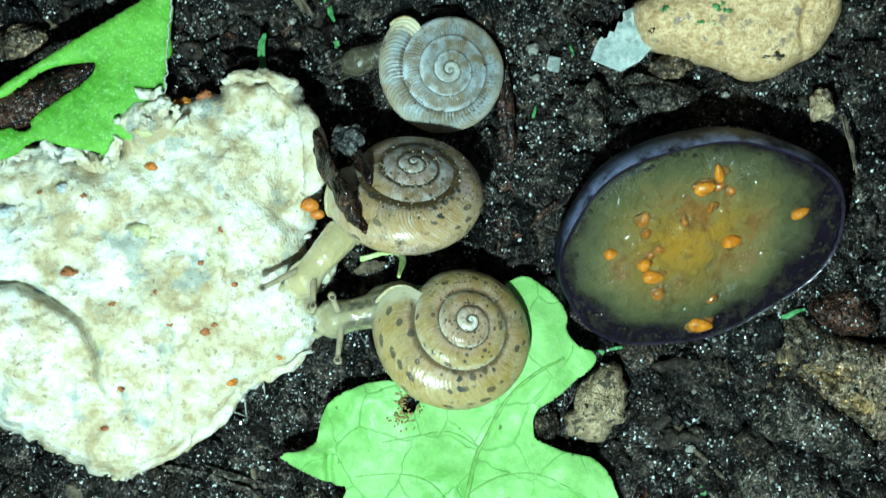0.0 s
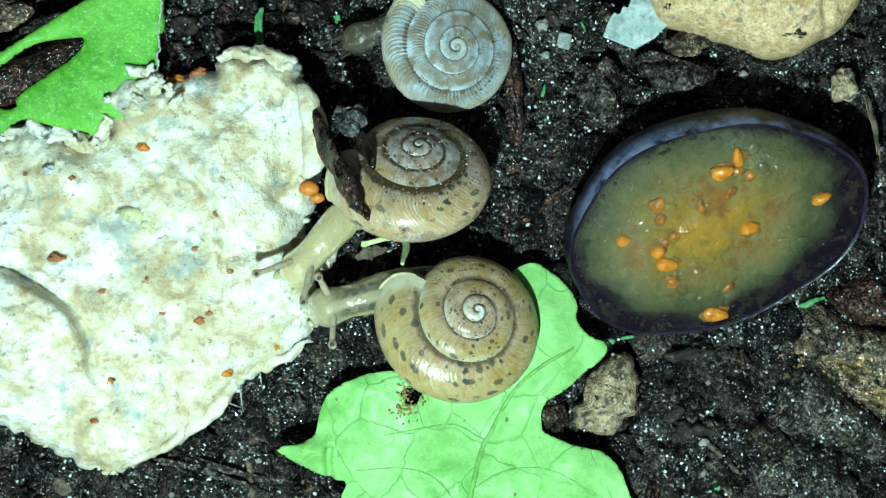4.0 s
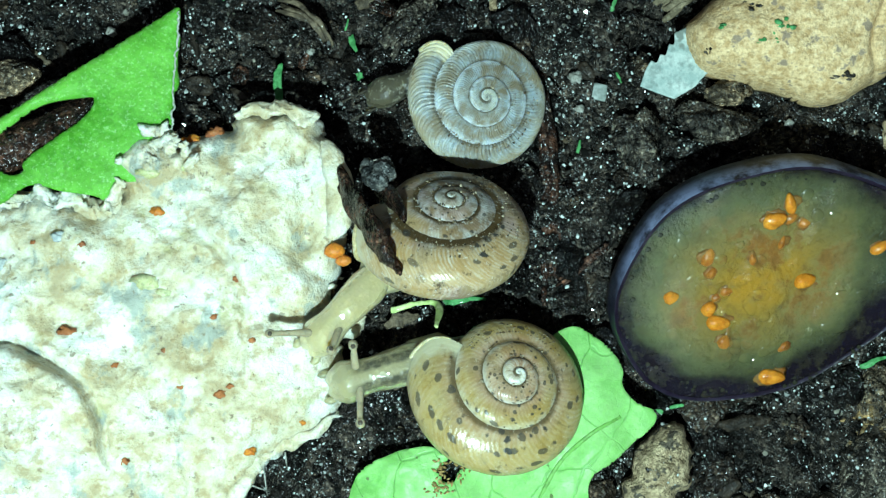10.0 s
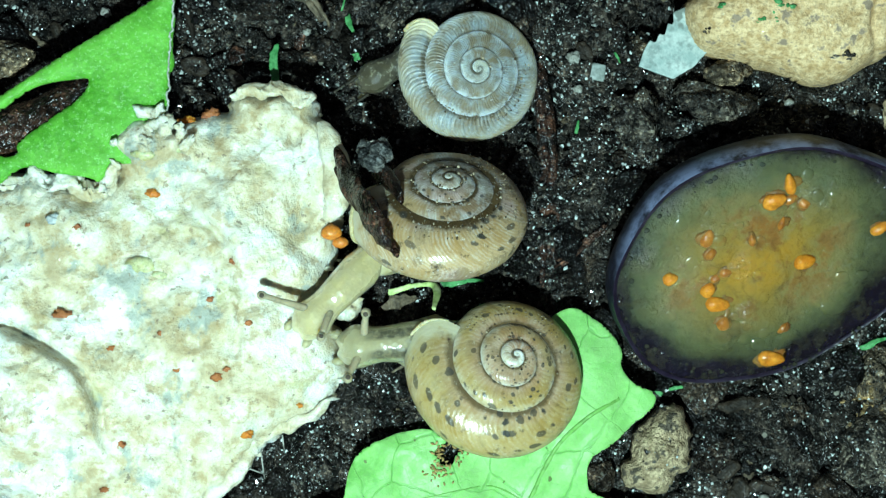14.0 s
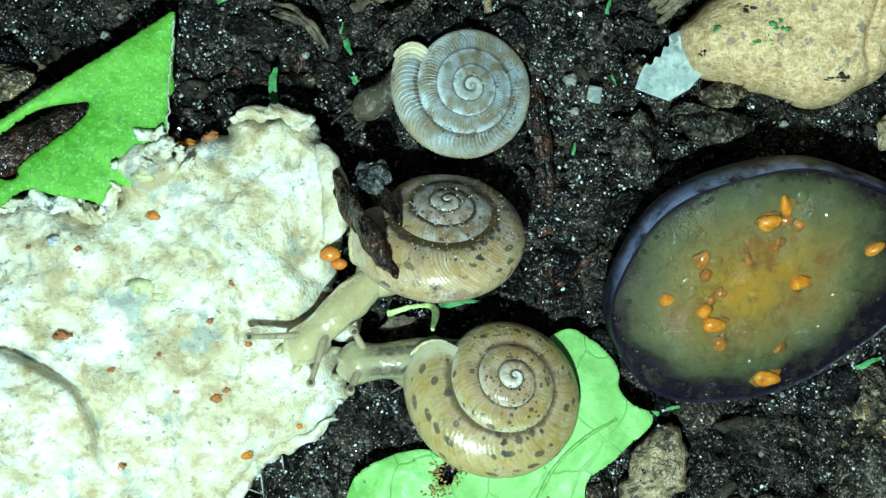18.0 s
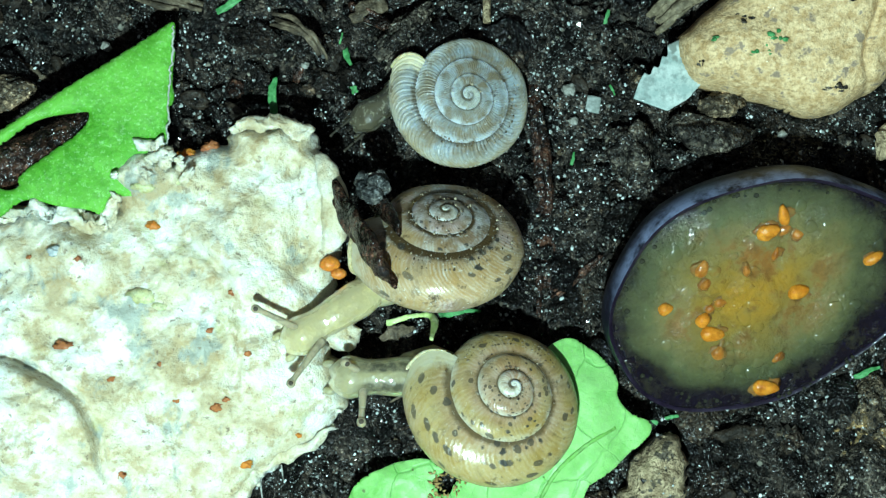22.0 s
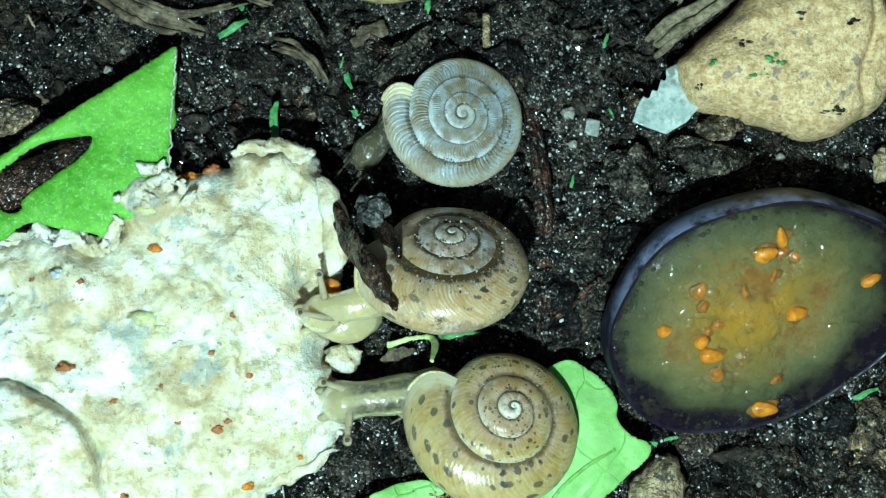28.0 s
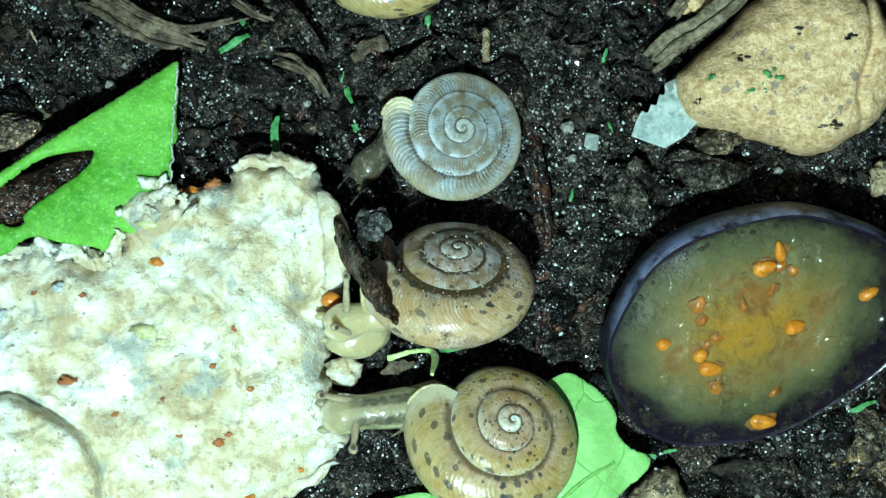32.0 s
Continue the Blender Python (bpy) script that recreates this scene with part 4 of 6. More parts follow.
    spots = ((1.05, 3.52, 0.62, 0.42, 20, 0), (2.02, 4.08, 0.58, 0.27, 105, 0), (-2.65, 2.74, 0.55, 0.38, 80, 1), (-2.69, 1.88, 0.36, 0.28, 60, 1), (-4.95, 1.1, 0.4, 0.32, 20, 0), (-2.17, 0.53, 0.4, 0.28, 10, 1),
             (-3.28, -0.11, 0.42, 0.36, 60, 0), (-2.99, -1.08, 0.66, 0.4, -4, 0), (-3.02, -2.22, 0.46, 0.4, 80, 1), (-1.07, -5.08, 0.74, 0.42, -3, 0), (1.81, -0.32, 0.58, 0.4, 12, 0), (5.91, 0.18, 0.56, 0.28, 33, 0),
             (1.15, 2.15, 0.44, 0.22, 80, 1), (-0.13, -3.55, 0.36, 0.22, 60, 1), (1.89, 3.25, 0.42, 0.3, 40, 1), (2.47, 2.81, 0.34, 0.3, 0, 1), (-2.75, 0.35, 0.36, 0.26, 40, 1), (-0.49, 1.75, 0.22, 0.4, 10, 1))
    rr = np.random.default_rng(23)
    bv, bf = ball(1, 1, 0.7, 2, 0.2, 5)
    bead = mesh("juice_bead", bv, bf, JUICE)
    for k in range(140):
        w0 = rr.uniform(0, 6.28)
        far = rr.uniform(0.91, 0.99)
        px, py = A * 0.955 * far * math.cos(w0), B * 0.955 * far * math.sin(w0)
        pz = top[np.argmin((x - px) ** 2 + (y - py) ** 2)]
        size = 0.035 + 0.12 * rr.random() ** 2.5
        part("juice_bead", bead, berry, "", m @ Matrix.Translation(Vector((px, py, pz + 0.2 * size)) * MM) @ Matrix.Scale(size, 4))
    for k in range(60):
        w0, far = rr.uniform(0, 6.28), 0.86 * rr.random() ** 0.6
        px, py = A * far * math.cos(w0), B * far * math.sin(w0)
        size = 0.12 + 0.34 * rr.random() ** 2
        dv, df = ball(size * rr.uniform(0.8, 1.8), size, 0.34 * size, 3, 0.12, k)
        turned = np.array(Matrix.Rotation(rr.uniform(0, 3.14), 3, "Z"))
        pz = top[np.argmin((x - px) ** 2 + (y - py) ** 2)]
        part("pulp_bead", mesh("pulp_bead", dv @ turned + (px, py, pz - 0.14 * size), df, WET_PULP), berry, "wet bead of pulp", m)
    for chain in (((-2.62, 2.84), (-2.72, 1.94), (-2.42, 1.02), (-2.71, 0.18), (-3.22, -0.39)), ((-2.59, -0.69), (-2.6, -1.62), (-3.08, -2.41)), ((1.21, 3.68), (1.67, 2.91), (1.1, 1.86)), ((0.96, -0.05), (1.9, -0.35), (2.49, -0.74))):
        pts = [(q[0], q[1], top[np.argmin((x - q[0]) ** 2 + (y - q[1]) ** 2)]) for q in chain]
        cv, cf = tube(curve([(q[0], q[1], q[2] - 0.05) for q in pts], False, 6), 0.12, 8, 0.35)
        cv += 0.1 * np.stack([rough(cv[:, 0] + q, cv[:, 1], 0.6, 3, 90 + q) for q in range(3)], 1)
        part("pulp_strand", mesh("pulp_strand", cv, cf, REDDISH), berry, "reddish brown strand between seeds", m)
    for k, (px, py, a, b, deg, sunk) in enumerate(spots):
        z = top[np.argmin((x - px) ** 2 + (y - py) ** 2)]
        hv, hf = ball(a * 1.18, b * 1.25, 0.12, 3, 0.25, 70 + k)
        part("seed_coat", mesh("seed_coat", hv + (px, py, z - 0.05), hf, REDDISH), berry, "reddish jelly round a seed", m)
        sv, sf = ball(a, b, 0.30, 3, 0.08, k)
        sv[:, 1] *= 1 - 0.25 * sv[:, 0] / a
        c, s = math.cos(radians(deg - 19)), math.sin(radians(deg - 19))
        sv = sv @ np.array([[c, s, 0], [-s, c, 0], [0, 0, 1]]) + (px, py, z + (-0.12 if sunk else 0.08))
        part("seed", mesh("seed", sv, sf, SEED_DEEP if sunk else SEED), berry, "dull brown seed sunk in pulp" if sunk else "glossy orange seed", m)


# ---- leaves ----
def build_leaf():
    leaf = thing("lobed_leaf", "pale green lobed leaf with chewed brown hole, flat on soil", "leaf")
    ring = curve([(7.8, -0.6), (8.8, -0.4), (10.1, -1.2), (11.1, -2.4), (11.2, -3.5), (11.8, -4.2), (12.8, -4.8), (12.7, -5.5), (11.6, -6.5), (10.5, -7.4), (9.5, -8.2), (9.3, -9.1), (9.8, -9.9),
                  (11.4, -10.5), (12.8, -10.9), (13.9, -11.8), (14.6, -13.5), (15.1, -14.9), (14.5, -15.8), (13.3, -16.4), (12.6, -17.3), (11.3, -18.7), (8.0, -19.6), (4.5, -19.1), (2.2, -17.7),
                  (1.4, -16.6), (-0.1, -15.6), (-1.5, -14.9), (-1.8, -14.1), (-1.4, -13.0), (-1.9, -12.8), (-3.5, -12.2), (-5.1, -11.3), (-5.1, -11.0), (-3.8, -10.6), (-3.1, -9.9), (-2.9, -8.9),
                  (-2.5, -7.9), (-1.4, -7.2), (0.0, -6.7), (1.2, -6.6), (2.0, -7.0), (3.7, -6.1), (4.8, -3.8), (6.4, -1.8)], True, 8)
    ring = ring + 0.07 * np.stack([rough(ring[:, 0], ring[:, 1], 0.8, 2, 61), rough(ring[:, 0], ring[:, 1], 0.8, 2, 62)], 1)
    w = np.linspace(0, 2 * np.pi, 40, endpoint=False)
    eat = np.stack([2.3 + 0.8 * np.cos(w) * (1 + 0.35 * np.sin(3 * w + 1)), -7.8 + 0.5 * np.sin(w) * (1 + 0.4 * np.cos(4 * w)) + 0.25 * np.cos(w)], 1)
    dot = np.stack([6.0 + 0.3 * np.cos(w), -16.2 + 0.42 * np.sin(w + 0.5)], 1)
    xy, quads, d = sheet(ring, 0.15, (eat, dot))
    x, y = xy.T
    rib = curve([(4.3, -19.5), (4.8, -17.4), (5.4, -14.3), (6.1, -11.1), (6.6, -10.0), (7.7, -7.7), (9.3, -6.0), (11.0, -5.0)], False)
    rd = nearest(x, y, rib, False)[0]

    def height(px, py, pd, prd):
        return 0.95 + 0.6 * rough(px, py, 5.0, 2, 63) + 0.22 * rough(px, py, 1.9, 2, 64) - 0.14 * np.exp(-((prd / 0.5) ** 2)) + 0.25 * np.exp(-pd / 0.6) * rough(px, py, 2.2, 1, 65)

    z = height(x, y, d, rd)
    # the turned-up lobe and the crease at its foot
    crease = curve([(-2.37, -10.91), (-2.42, -11.84), (-2.26, -12.77)], False)
    z -= 0.6 * np.exp(-((nearest(x, y, crease, False)[0] / 0.2) ** 2))
    z += 0.9 * np.exp(-(((x + 3.4) / 1.3) ** 2 + ((y + 11.0) / 0.7) ** 2))
    v, f = slab(xy, quads, z, z - 0.12)
    part("blade", mesh("blade", v, f, LEAF_PALE), leaf)

    def at(p):
        return z[np.argmin((x - p[0]) ** 2 + (y - p[1]) ** 2)]

    rv, rf = tube([(p[0], p[1], at(p) + 0.01) for p in rib[4:]], np.linspace(0.17, 0.09, len(rib) - 4), 8, 0.3)
    part("midrib", mesh("midrib", rv, rf, RIB), leaf, "pale raised midrib")
    side = (((5.6, -13.2), (7.6, -12.0), (10.0, -11.9), (12.6, -13.2)), ((5.3, -14.6), (3.6, -12.6), (1.6, -12.0), (-0.9, -12.2)), ((6.4, -10.5), (4.6, -9.6), (2.9, -9.7), (0.6, -10.2)),
            ((5.0, -16.4), (8.0, -15.2), (11.5, -15.6)))
    for pts in side:
        c = curve(pts, False, 8)
        rv, rf = tube([(p[0], p[1], at(p) + 0.0) for p in c], np.linspace(0.055, 0.02, len(c)), 6, 0.5)
        part("side_vein", mesh("side_vein", rv, rf, RIB), leaf)
    r = np.random.default_rng(3)
    for k in range(100):
        a = r.uniform(0, 6.28)
        p = (2.3 + 0.7 * math.cos(a) + r.normal(0, 0.15), -7.8 + 0.5 * math.sin(a) + r.normal(0, 0.15))
        if k > 60:
            p = (1.7 + r.normal(0, 0.35), -8.75 + r.normal(0, 0.3))
        q = (p[0] + r.normal(0, 0.13), p[1] + r.normal(0, 0.13))
        v, f = tube([(p[0], p[1], at(p) + 0.02), ((p[0] + q[0]) / 2, (p[1] + q[1]) / 2, at(p) + 0.1), (q[0], q[1], at(p) - 0.02)], [0.025, 0.04 + 0.04 * r.random(), 0.02], 6, 0.5)
        part("brown_shred", mesh("brown_shred", v, f, DRY), leaf, "brown chewed fibre")


def build_cut_leaf():
    leaf = thing("cut_leaf", "bright green cut leaf strip with a slit", "leaf")
    ring = curve([(-33, 2.2), (-22.0, 9.3), (-20.8, 10.1), (-16.0, 13.2), (-12.2, 15.6), (-11.7, 15.8), (-11.75, 13.7), (-11.9, 11.6), (-12.1, 9.1), (-12.7, 7.2), (-14.2, 6.9), (-14.8, 7.0), (-15.4, 6.0),
                  (-16.1, 6.2), (-17.6, 6.4), (-19.3, 6.7), (-20.8, 5.7), (-24.0, 4.6), (-31, 1.0)], True, 8)
    torn = np.clip((ring[:, 0] + 12.9) / 0.5, 0, 1) * (ring[:, 1] < 15.0)
    ring[:, 0] += torn * 0.16 * rough(ring[:, 0] * 2, ring[:, 1], 0.7, 3, 76, 0.6)
    slot = curve([(-24.0, 7.6), (-22.0, 8.8), (-20.8, 9.3), (-18.8, 10.7), (-16.8, 11.15), (-16.0, 11.1), (-16.7, 10.1), (-19.4, 8.1), (-19.6, 7.4), (-20.3, 7.2), (-20.8, 7.4), (-22.5, 7.0)])
    xy, quads, d = sheet(ring, 0.17, (slot,))
    x, y = xy.T
    z = 3.05 + 0.2 * rough(x, y, 5, 2, 71) + 0.05 * rough(x, y, 0.8, 2, 72) - 0.25 * np.exp(-d / 0.25) + 0.04 * (y - 10)
    v, f = slab(xy, quads, z, z - 0.28)
    part("blade", mesh("blade", v, f, LEAF_DEEP), leaf)
    p = curve([(-11.72, 15.6), (-11.8, 13.7), (-11.95, 11.6), (-12.1, 9.4)], False)
    p = curve(p, False, 4)
    p = p + 0.17 * np.stack([rough(p[:, 0] * 3, p[:, 1] * 3, 1.0, 3, 74), 0 * p[:, 0]], 1)
    v, f = tube(np.c_[p, np.full(len(p), 2.95)], 0.04 + 0.05 * np.abs(rough(p[:, 0] * 2, p[:, 1] * 2, 0.8, 3, 75)), 6, 1.4)
    part("cut_edge", mesh("cut_edge", v, f, CUT_EDGE), leaf, "dry whitish cut edge")
    stick = thing("bark_strip", "dark wet strip of bark under the green leaf", "bark")
    p = curve([(-27, 4.6, 1.4), (-22, 7.9, 1.7), (-19, 9.1, 1.8), (-16, 10.9, 1.6), (-14, 12.2, 1.0)], False)
    v, f = tube(p, np.linspace(1.5, 0.7, len(p)), 14, 0.7)
    v += 0.12 * rough(v[:, 0] * 1.0, v[:, 1] + v[:, 2], 0.9, 3, 73)[:, None]
    part("bark", mesh("bark", v, f, BARK), stick)


# ---- stones and scraps ----
def build_stones():
    ring = curve([(14.5, 15.3), (15.1, 13.3), (16.9, 12.6), (19.3, 11.9), (21.6, 11.3), (23.7, 12.0), (25.7, 13.5), (26.7, 16.2), (25.8, 18.6), (24.6, 20.1), (21.0, 20.6), (18.6, 19.3), (17.2, 17.9), (15.5, 16.4)])
    ring = ring + 0.12 * np.stack([rough(ring[:, 0], ring[:, 1], 1.5, 3, 81), rough(ring[:, 0], ring[:, 1], 1.5, 3, 82)], 1)
    stone = thing("tan_stone", "rough tan stone with grey pits and green specks", "stone")
    xy, quads, d = sheet(ring, 0.16)
    x, y = xy.T
    split = curve([(24.6, 12.0), (23.9, 14.2), (24.6, 16.8), (24.3, 19.8)], False)
    sd = nearest(x, y, split, False)[0]
    top = 3.6 * np.sqrt(np.clip(1 - np.exp(-d / 1.3), 0, 1)) + np.clip(d, 0, 1) * (0.5 * rough(x, y, 3, 4, 83) + 0.10 * rough(x, y, 0.8, 3, 84, 0.5) - 0.06 * np.clip(0.05 - np.abs(rough(x, y, 3.4, 4, 86, 0.6)), 0, 1) / 0.05) - 0.5 * np.exp(-((sd / 0.25) ** 2))
    v, f = slab(xy, quads, top, np.full(len(x), -0.7))
    part("stone_body", mesh("stone_body", v, f, STONE), stone)
    r = np.random.default_rng(4)
    for px, py, s, m in ((17.6, 16.0, 0.45, GREY_CLOD), (16.1, 15.0, 0.4, GREEN_BIT), (19.1, 15.0, 0.55, GREEN_BIT), (18.0, 14.3, 0.35, GREEN_BIT), (18.8, 14.3, 0.2, GREEN_BIT), (20.6, 17.6, 0.35, GREY_CLOD),
                            (15.4, 13.9, 0.3, GREY_CLOD), (22.3, 12.5, 0.5, GREY_CLOD), (23.2, 17.0, 0.5, GREY_CLOD)):
        vs, fs = [], []
        for k in range(7):
            bv, bf = ball(s * r.uniform(0.12, 0.42), s * r.uniform(0.1, 0.25), s * 0.14, 2, 0.6, int(px * 9) % 50 + k)
            ox, oy = r.normal(0, 0.45 * s), r.normal(0, 0.3 * s)
            fs += [[q + 42 * k for q in face] for face in bf]
            vs.append(bv + (px + ox, py + oy, top[np.argmin((x - px - ox) ** 2 + (y - py - oy) ** 2)]))
        part("speck", mesh("speck", np.concatenate(vs), fs, m), stone, "green moss speck" if m is GREEN_BIT else "dark grey pit")
    shard = np.array([(12.14, 12.24), (12.43, 13.12), (12.72, 13.6), (13.0, 13.43), (13.22, 13.95), (13.48, 13.82), (13.67, 14.48), (13.97, 14.39), (13.93, 15.05), (14.53, 15.32), (15.02, 14.44), (15.82, 13.12), (15.05, 12.24), (13.95, 11.59), (13.07, 11.89)])
    xy, quads, d = sheet(shard, 0.08)
    z = 0.55 + 0.05 * (xy[:, 1] - 13) + 0.05 * rough(xy[:, 0], xy[:, 1], 1.5, 2, 85)
    v, f = slab(xy, quads, z, z - 0.22)
    thing("pale_shard", "thin pale blue-green shard lying against the stone", "shard", me=mesh("pale_shard", v, f, SHARD))
    chip = np.array([(9.75, 12.45), (10.45, 12.3), (10.35, 11.45), (9.6, 11.6)])
    xy, quads, d = sheet(chip, 0.12)
    z = 0.35 - 0.1 * (xy[:, 0] - 10)
    v, f = slab(xy, quads, z, z - 0.3)
    thing("white_chip", "small square whitish translucent chip on soil", "chip", me=mesh("white_chip", v, f, DULL_CHIP))


def build_clods():
    """Larger clods, told apart by colour and shape."""
    def plate(name, label, ring, high, material, seed, crusts=(), ragged=1.0):
        ring = curve(ring, True, 8)
        ring = ring + 0.16 * ragged * np.stack([rough(ring[:, 0], ring[:, 1], 0.9, 4, seed + 60 + q, 0.65) for q in range(2)], 1)
        clod = thing(name, label, "clod")
        xy, quads, d = sheet(ring, 0.13)
        x, y = xy.T
        top = high * (1 - np.exp(-d / 0.35)) + np.clip(d, 0, 1) * (0.4 * np.tanh(2.5 * rough(x, y, 3.2, 4, seed, 0.6)) + 0.15 * ragged * rough(x, y, 0.7, 4, seed + 1, 0.6) - 0.35 * (ragged - 1) * np.abs(rough(x, y, 1.3, 3, seed + 3))) - 0.5 * np.clip(0.06 - np.abs(rough(x, y, 4.0, 4, seed + 2, 0.6)), 0, 1) / 0.06
        v, f = slab(xy, quads, top, np.full(len(x), -0.9))
        part("clod_body", mesh("clod_body", v, f, material), clod)
        rr = np.random.default_rng(seed + 70)
        n = int(len(xy) * 0.22)
        pick = rr.integers(len(xy), size=n)
        at = np.c_[xy[pick], top[pick]]
        for gname, gm, lo, hi, cut in (("clod_grit", GRAIN, 0.04, 0.17, slice(0, n // 12 if material is TAN_CLOD else n // 2)), ("wet_grit", GLINT_GRAIN, 0.03, 0.12, slice(n * 3 // 4 if material is TAN_CLOD else n // 2, n))):
            gv, gf = strew([ball(1, 1, 1, 1, 0.5, seed + q) for q in range(5)], at[cut], lo + (hi - lo) * rr.random(len(at[cut])) ** 2.4, rr, 0.6)
            tagged(part(gname, grains_mesh(gname, gv, gf, gm, False), clod), "wet grains stuck to the clod", kind="stuff")
        for cx, cy, rx, ry in crusts:
            w = np.linspace(0, 2 * np.pi, 60, endpoint=False)
            out = np.stack([cx + rx * np.cos(w), cy + ry * np.sin(w)], 1)
            out += (out - (cx, cy)) * (0.6 * rough(out[:, 0], out[:, 1], 1.0, 4, seed + 9, 0.7))[:, None]
            cxy, cq, cd = sheet(out, 0.13)
            near = np.array([top[np.argmin((x - p) ** 2 + (y - q) ** 2)] for p, q in cxy])
            keep = near + 0.05 + 0.06 * rough(cxy[:, 0], cxy[:, 1], 0.6, 3, seed + 11)
            v, f = slab(cxy, cq, keep, keep - 0.2)
            part("crust", mesh("crust", v, f, CRUST), clod, "thin tan crust")

    plate("reddish_clod", "reddish brown clod of dry peat", [(25.51, -1.49), (26.55, -0.97), (27.95, -0.63), (29.15, -1.93), (29.11, -3.17), (27.53, -3.48), (26.54, -3.14), (25.9, -2.54)], 1.7, RUST_CLOD, 2)
    plate("brown_flake", "flat cracked brown flake of earth with tan crust", [(23.79, -3.12), (24.82, -2.12), (25.73, -2.81), (26.81, -3.4), (29.14, -3.88), (31.11, -4.37), (31.43, -8.09), (29.88, -9.56), (28.24, -8.35), (26.6, -7.32), (24.77, -5.76), (23.6, -5.25)], 1.3, FLAKE, 3, ((23.6, -5.6, 0.9, 1.2), (26.2, -5.9, 1.6, 0.9), (28.2, -7.4, 1.2, 0.8)))
    plate("dark_clod", "dark grey cracked earth clod", [(22.51, -7.06), (23.71, -5.96), (24.95, -5.84), (26.6, -7.4), (28.24, -8.52), (29.54, -9.92), (28.87, -11.19), (26.73, -10.79), (24.21, -9.95), (22.07, -9.82), (21.87, -9.21), (22.72, -7.94)], 1.0, GREY_CLOD, 4)
    plate("dark_clod", "dark flat earth clod", [(21.22, -11.09), (22.09, -10.36), (24.22, -10.22), (26.38, -11.06), (27.31, -12.11), (28.42, -13.34), (28.3, -14.96), (25.12, -15.75), (22.22, -14.2), (21.35, -12.25)], 1.1, GREY_CLOD, 5)
    plate("tan_clod", "crumbly tan earth clod with glinting wet top", [(13.46, -5.36), (14.39, -5.7), (14.86, -6.8), (14.85, -8.24), (14.68, -8.96), (13.75, -9.82), (12.88, -10.14), (12.01, -9.62), (11.23, -9.05), (11.38, -8.24), (11.78, -7.81), (12.01, -6.94), (12.59, -6.22)], 1.6, TAN_CLOD, 1, (), 2.2)
    for name, label, x, y, z, rx, ry, rz, turn, m, seed in (
            ("grey_clod", "grey earth crumb beside a shell", 11.9, 9.6, 0.2, 1.2, 1.3, 0.8, 0, GREY_CLOD, 6),
            ("grey_clod", "grey earth crumb near the stone", 16.3, 10.3, 0.1, 2.0, 0.9, 0.8, -12, GREY_CLOD, 7),
            ("pale_clod", "pale brown pebble near the leaf tip", -20.9, 12.4, 0.2, 1.5, 0.9, 0.7, 20, FLAKE, 8),
            ("yellow_pebble", "small yellowish pebble beside the berry", 25.6, 9.9, 0.3, 0.7, 0.9, 0.6, -20, TAN_CLOD, 9),
            ("brown_clod", "brown earth crumb under the stone", 16.9, 12.0, 0.1, 1.2, 0.7, 0.6, 0, FLAKE, 10),
            ("grey_clod", "grey earth crumb behind the ribbed shell", 0.0, 15.4, 0.2, 1.2, 0.9, 0.7, 40, GREY_CLOD, 13),
            ("tan_pebble", "small tan pebble beside the bark strip", 15.7, 19.6, 0.9, 0.9, 0.7, 0.6, 30, STONE, 21),
            ("grey_pebble", "round grey pebble resting on the bark splinter", -1.54, 7.18, 5.6, 0.78, 0.75, 0.7, 0, PEBBLE, 11)):
        v, f = ball(rx, ry, rz, 4, 0.38, seed)
        v += 0.10 * rough(v[:, 0] + v[:, 2], v[:, 1] - v[:, 2], 0.8, 3, seed)[:, None] * v / np.linalg.norm(v, axis=1)[:, None]
        thing(name, label, "pebble" if "pebble" in name else "clod", x, y, z, mesh(name, v, f, m), rz=turn)


def rod(name, label, category, pts, radii, material, seed=0, flat=0.7, jag=0.0, group=""):
    fine = jag >= 0.15
    c = curve(pts, False, 26 if fine else 8)
    v, f = tube(c, np.interp(np.linspace(0, 1, len(c)), np.linspace(0, 1, len(radii)), radii), 32 if fine else 10, flat)
    if fine:
        across = np.tile(np.linspace(0, 9, 32), len(c))
        v = v + 0.5 * jag * rough(across, v[:, 1] * 0.25, 0.8, 3, seed + 9)[:, None] * (0.6, 0.3, 1.0)
    if jag:
        v = v + jag * np.stack([rough(v[:, 0], v[:, 1] + v[:, 2], 0.6, 3, seed + k) for k in range(3)], 1)
    return thing(name, label, category, me=mesh(name, v, f, material), group=group)


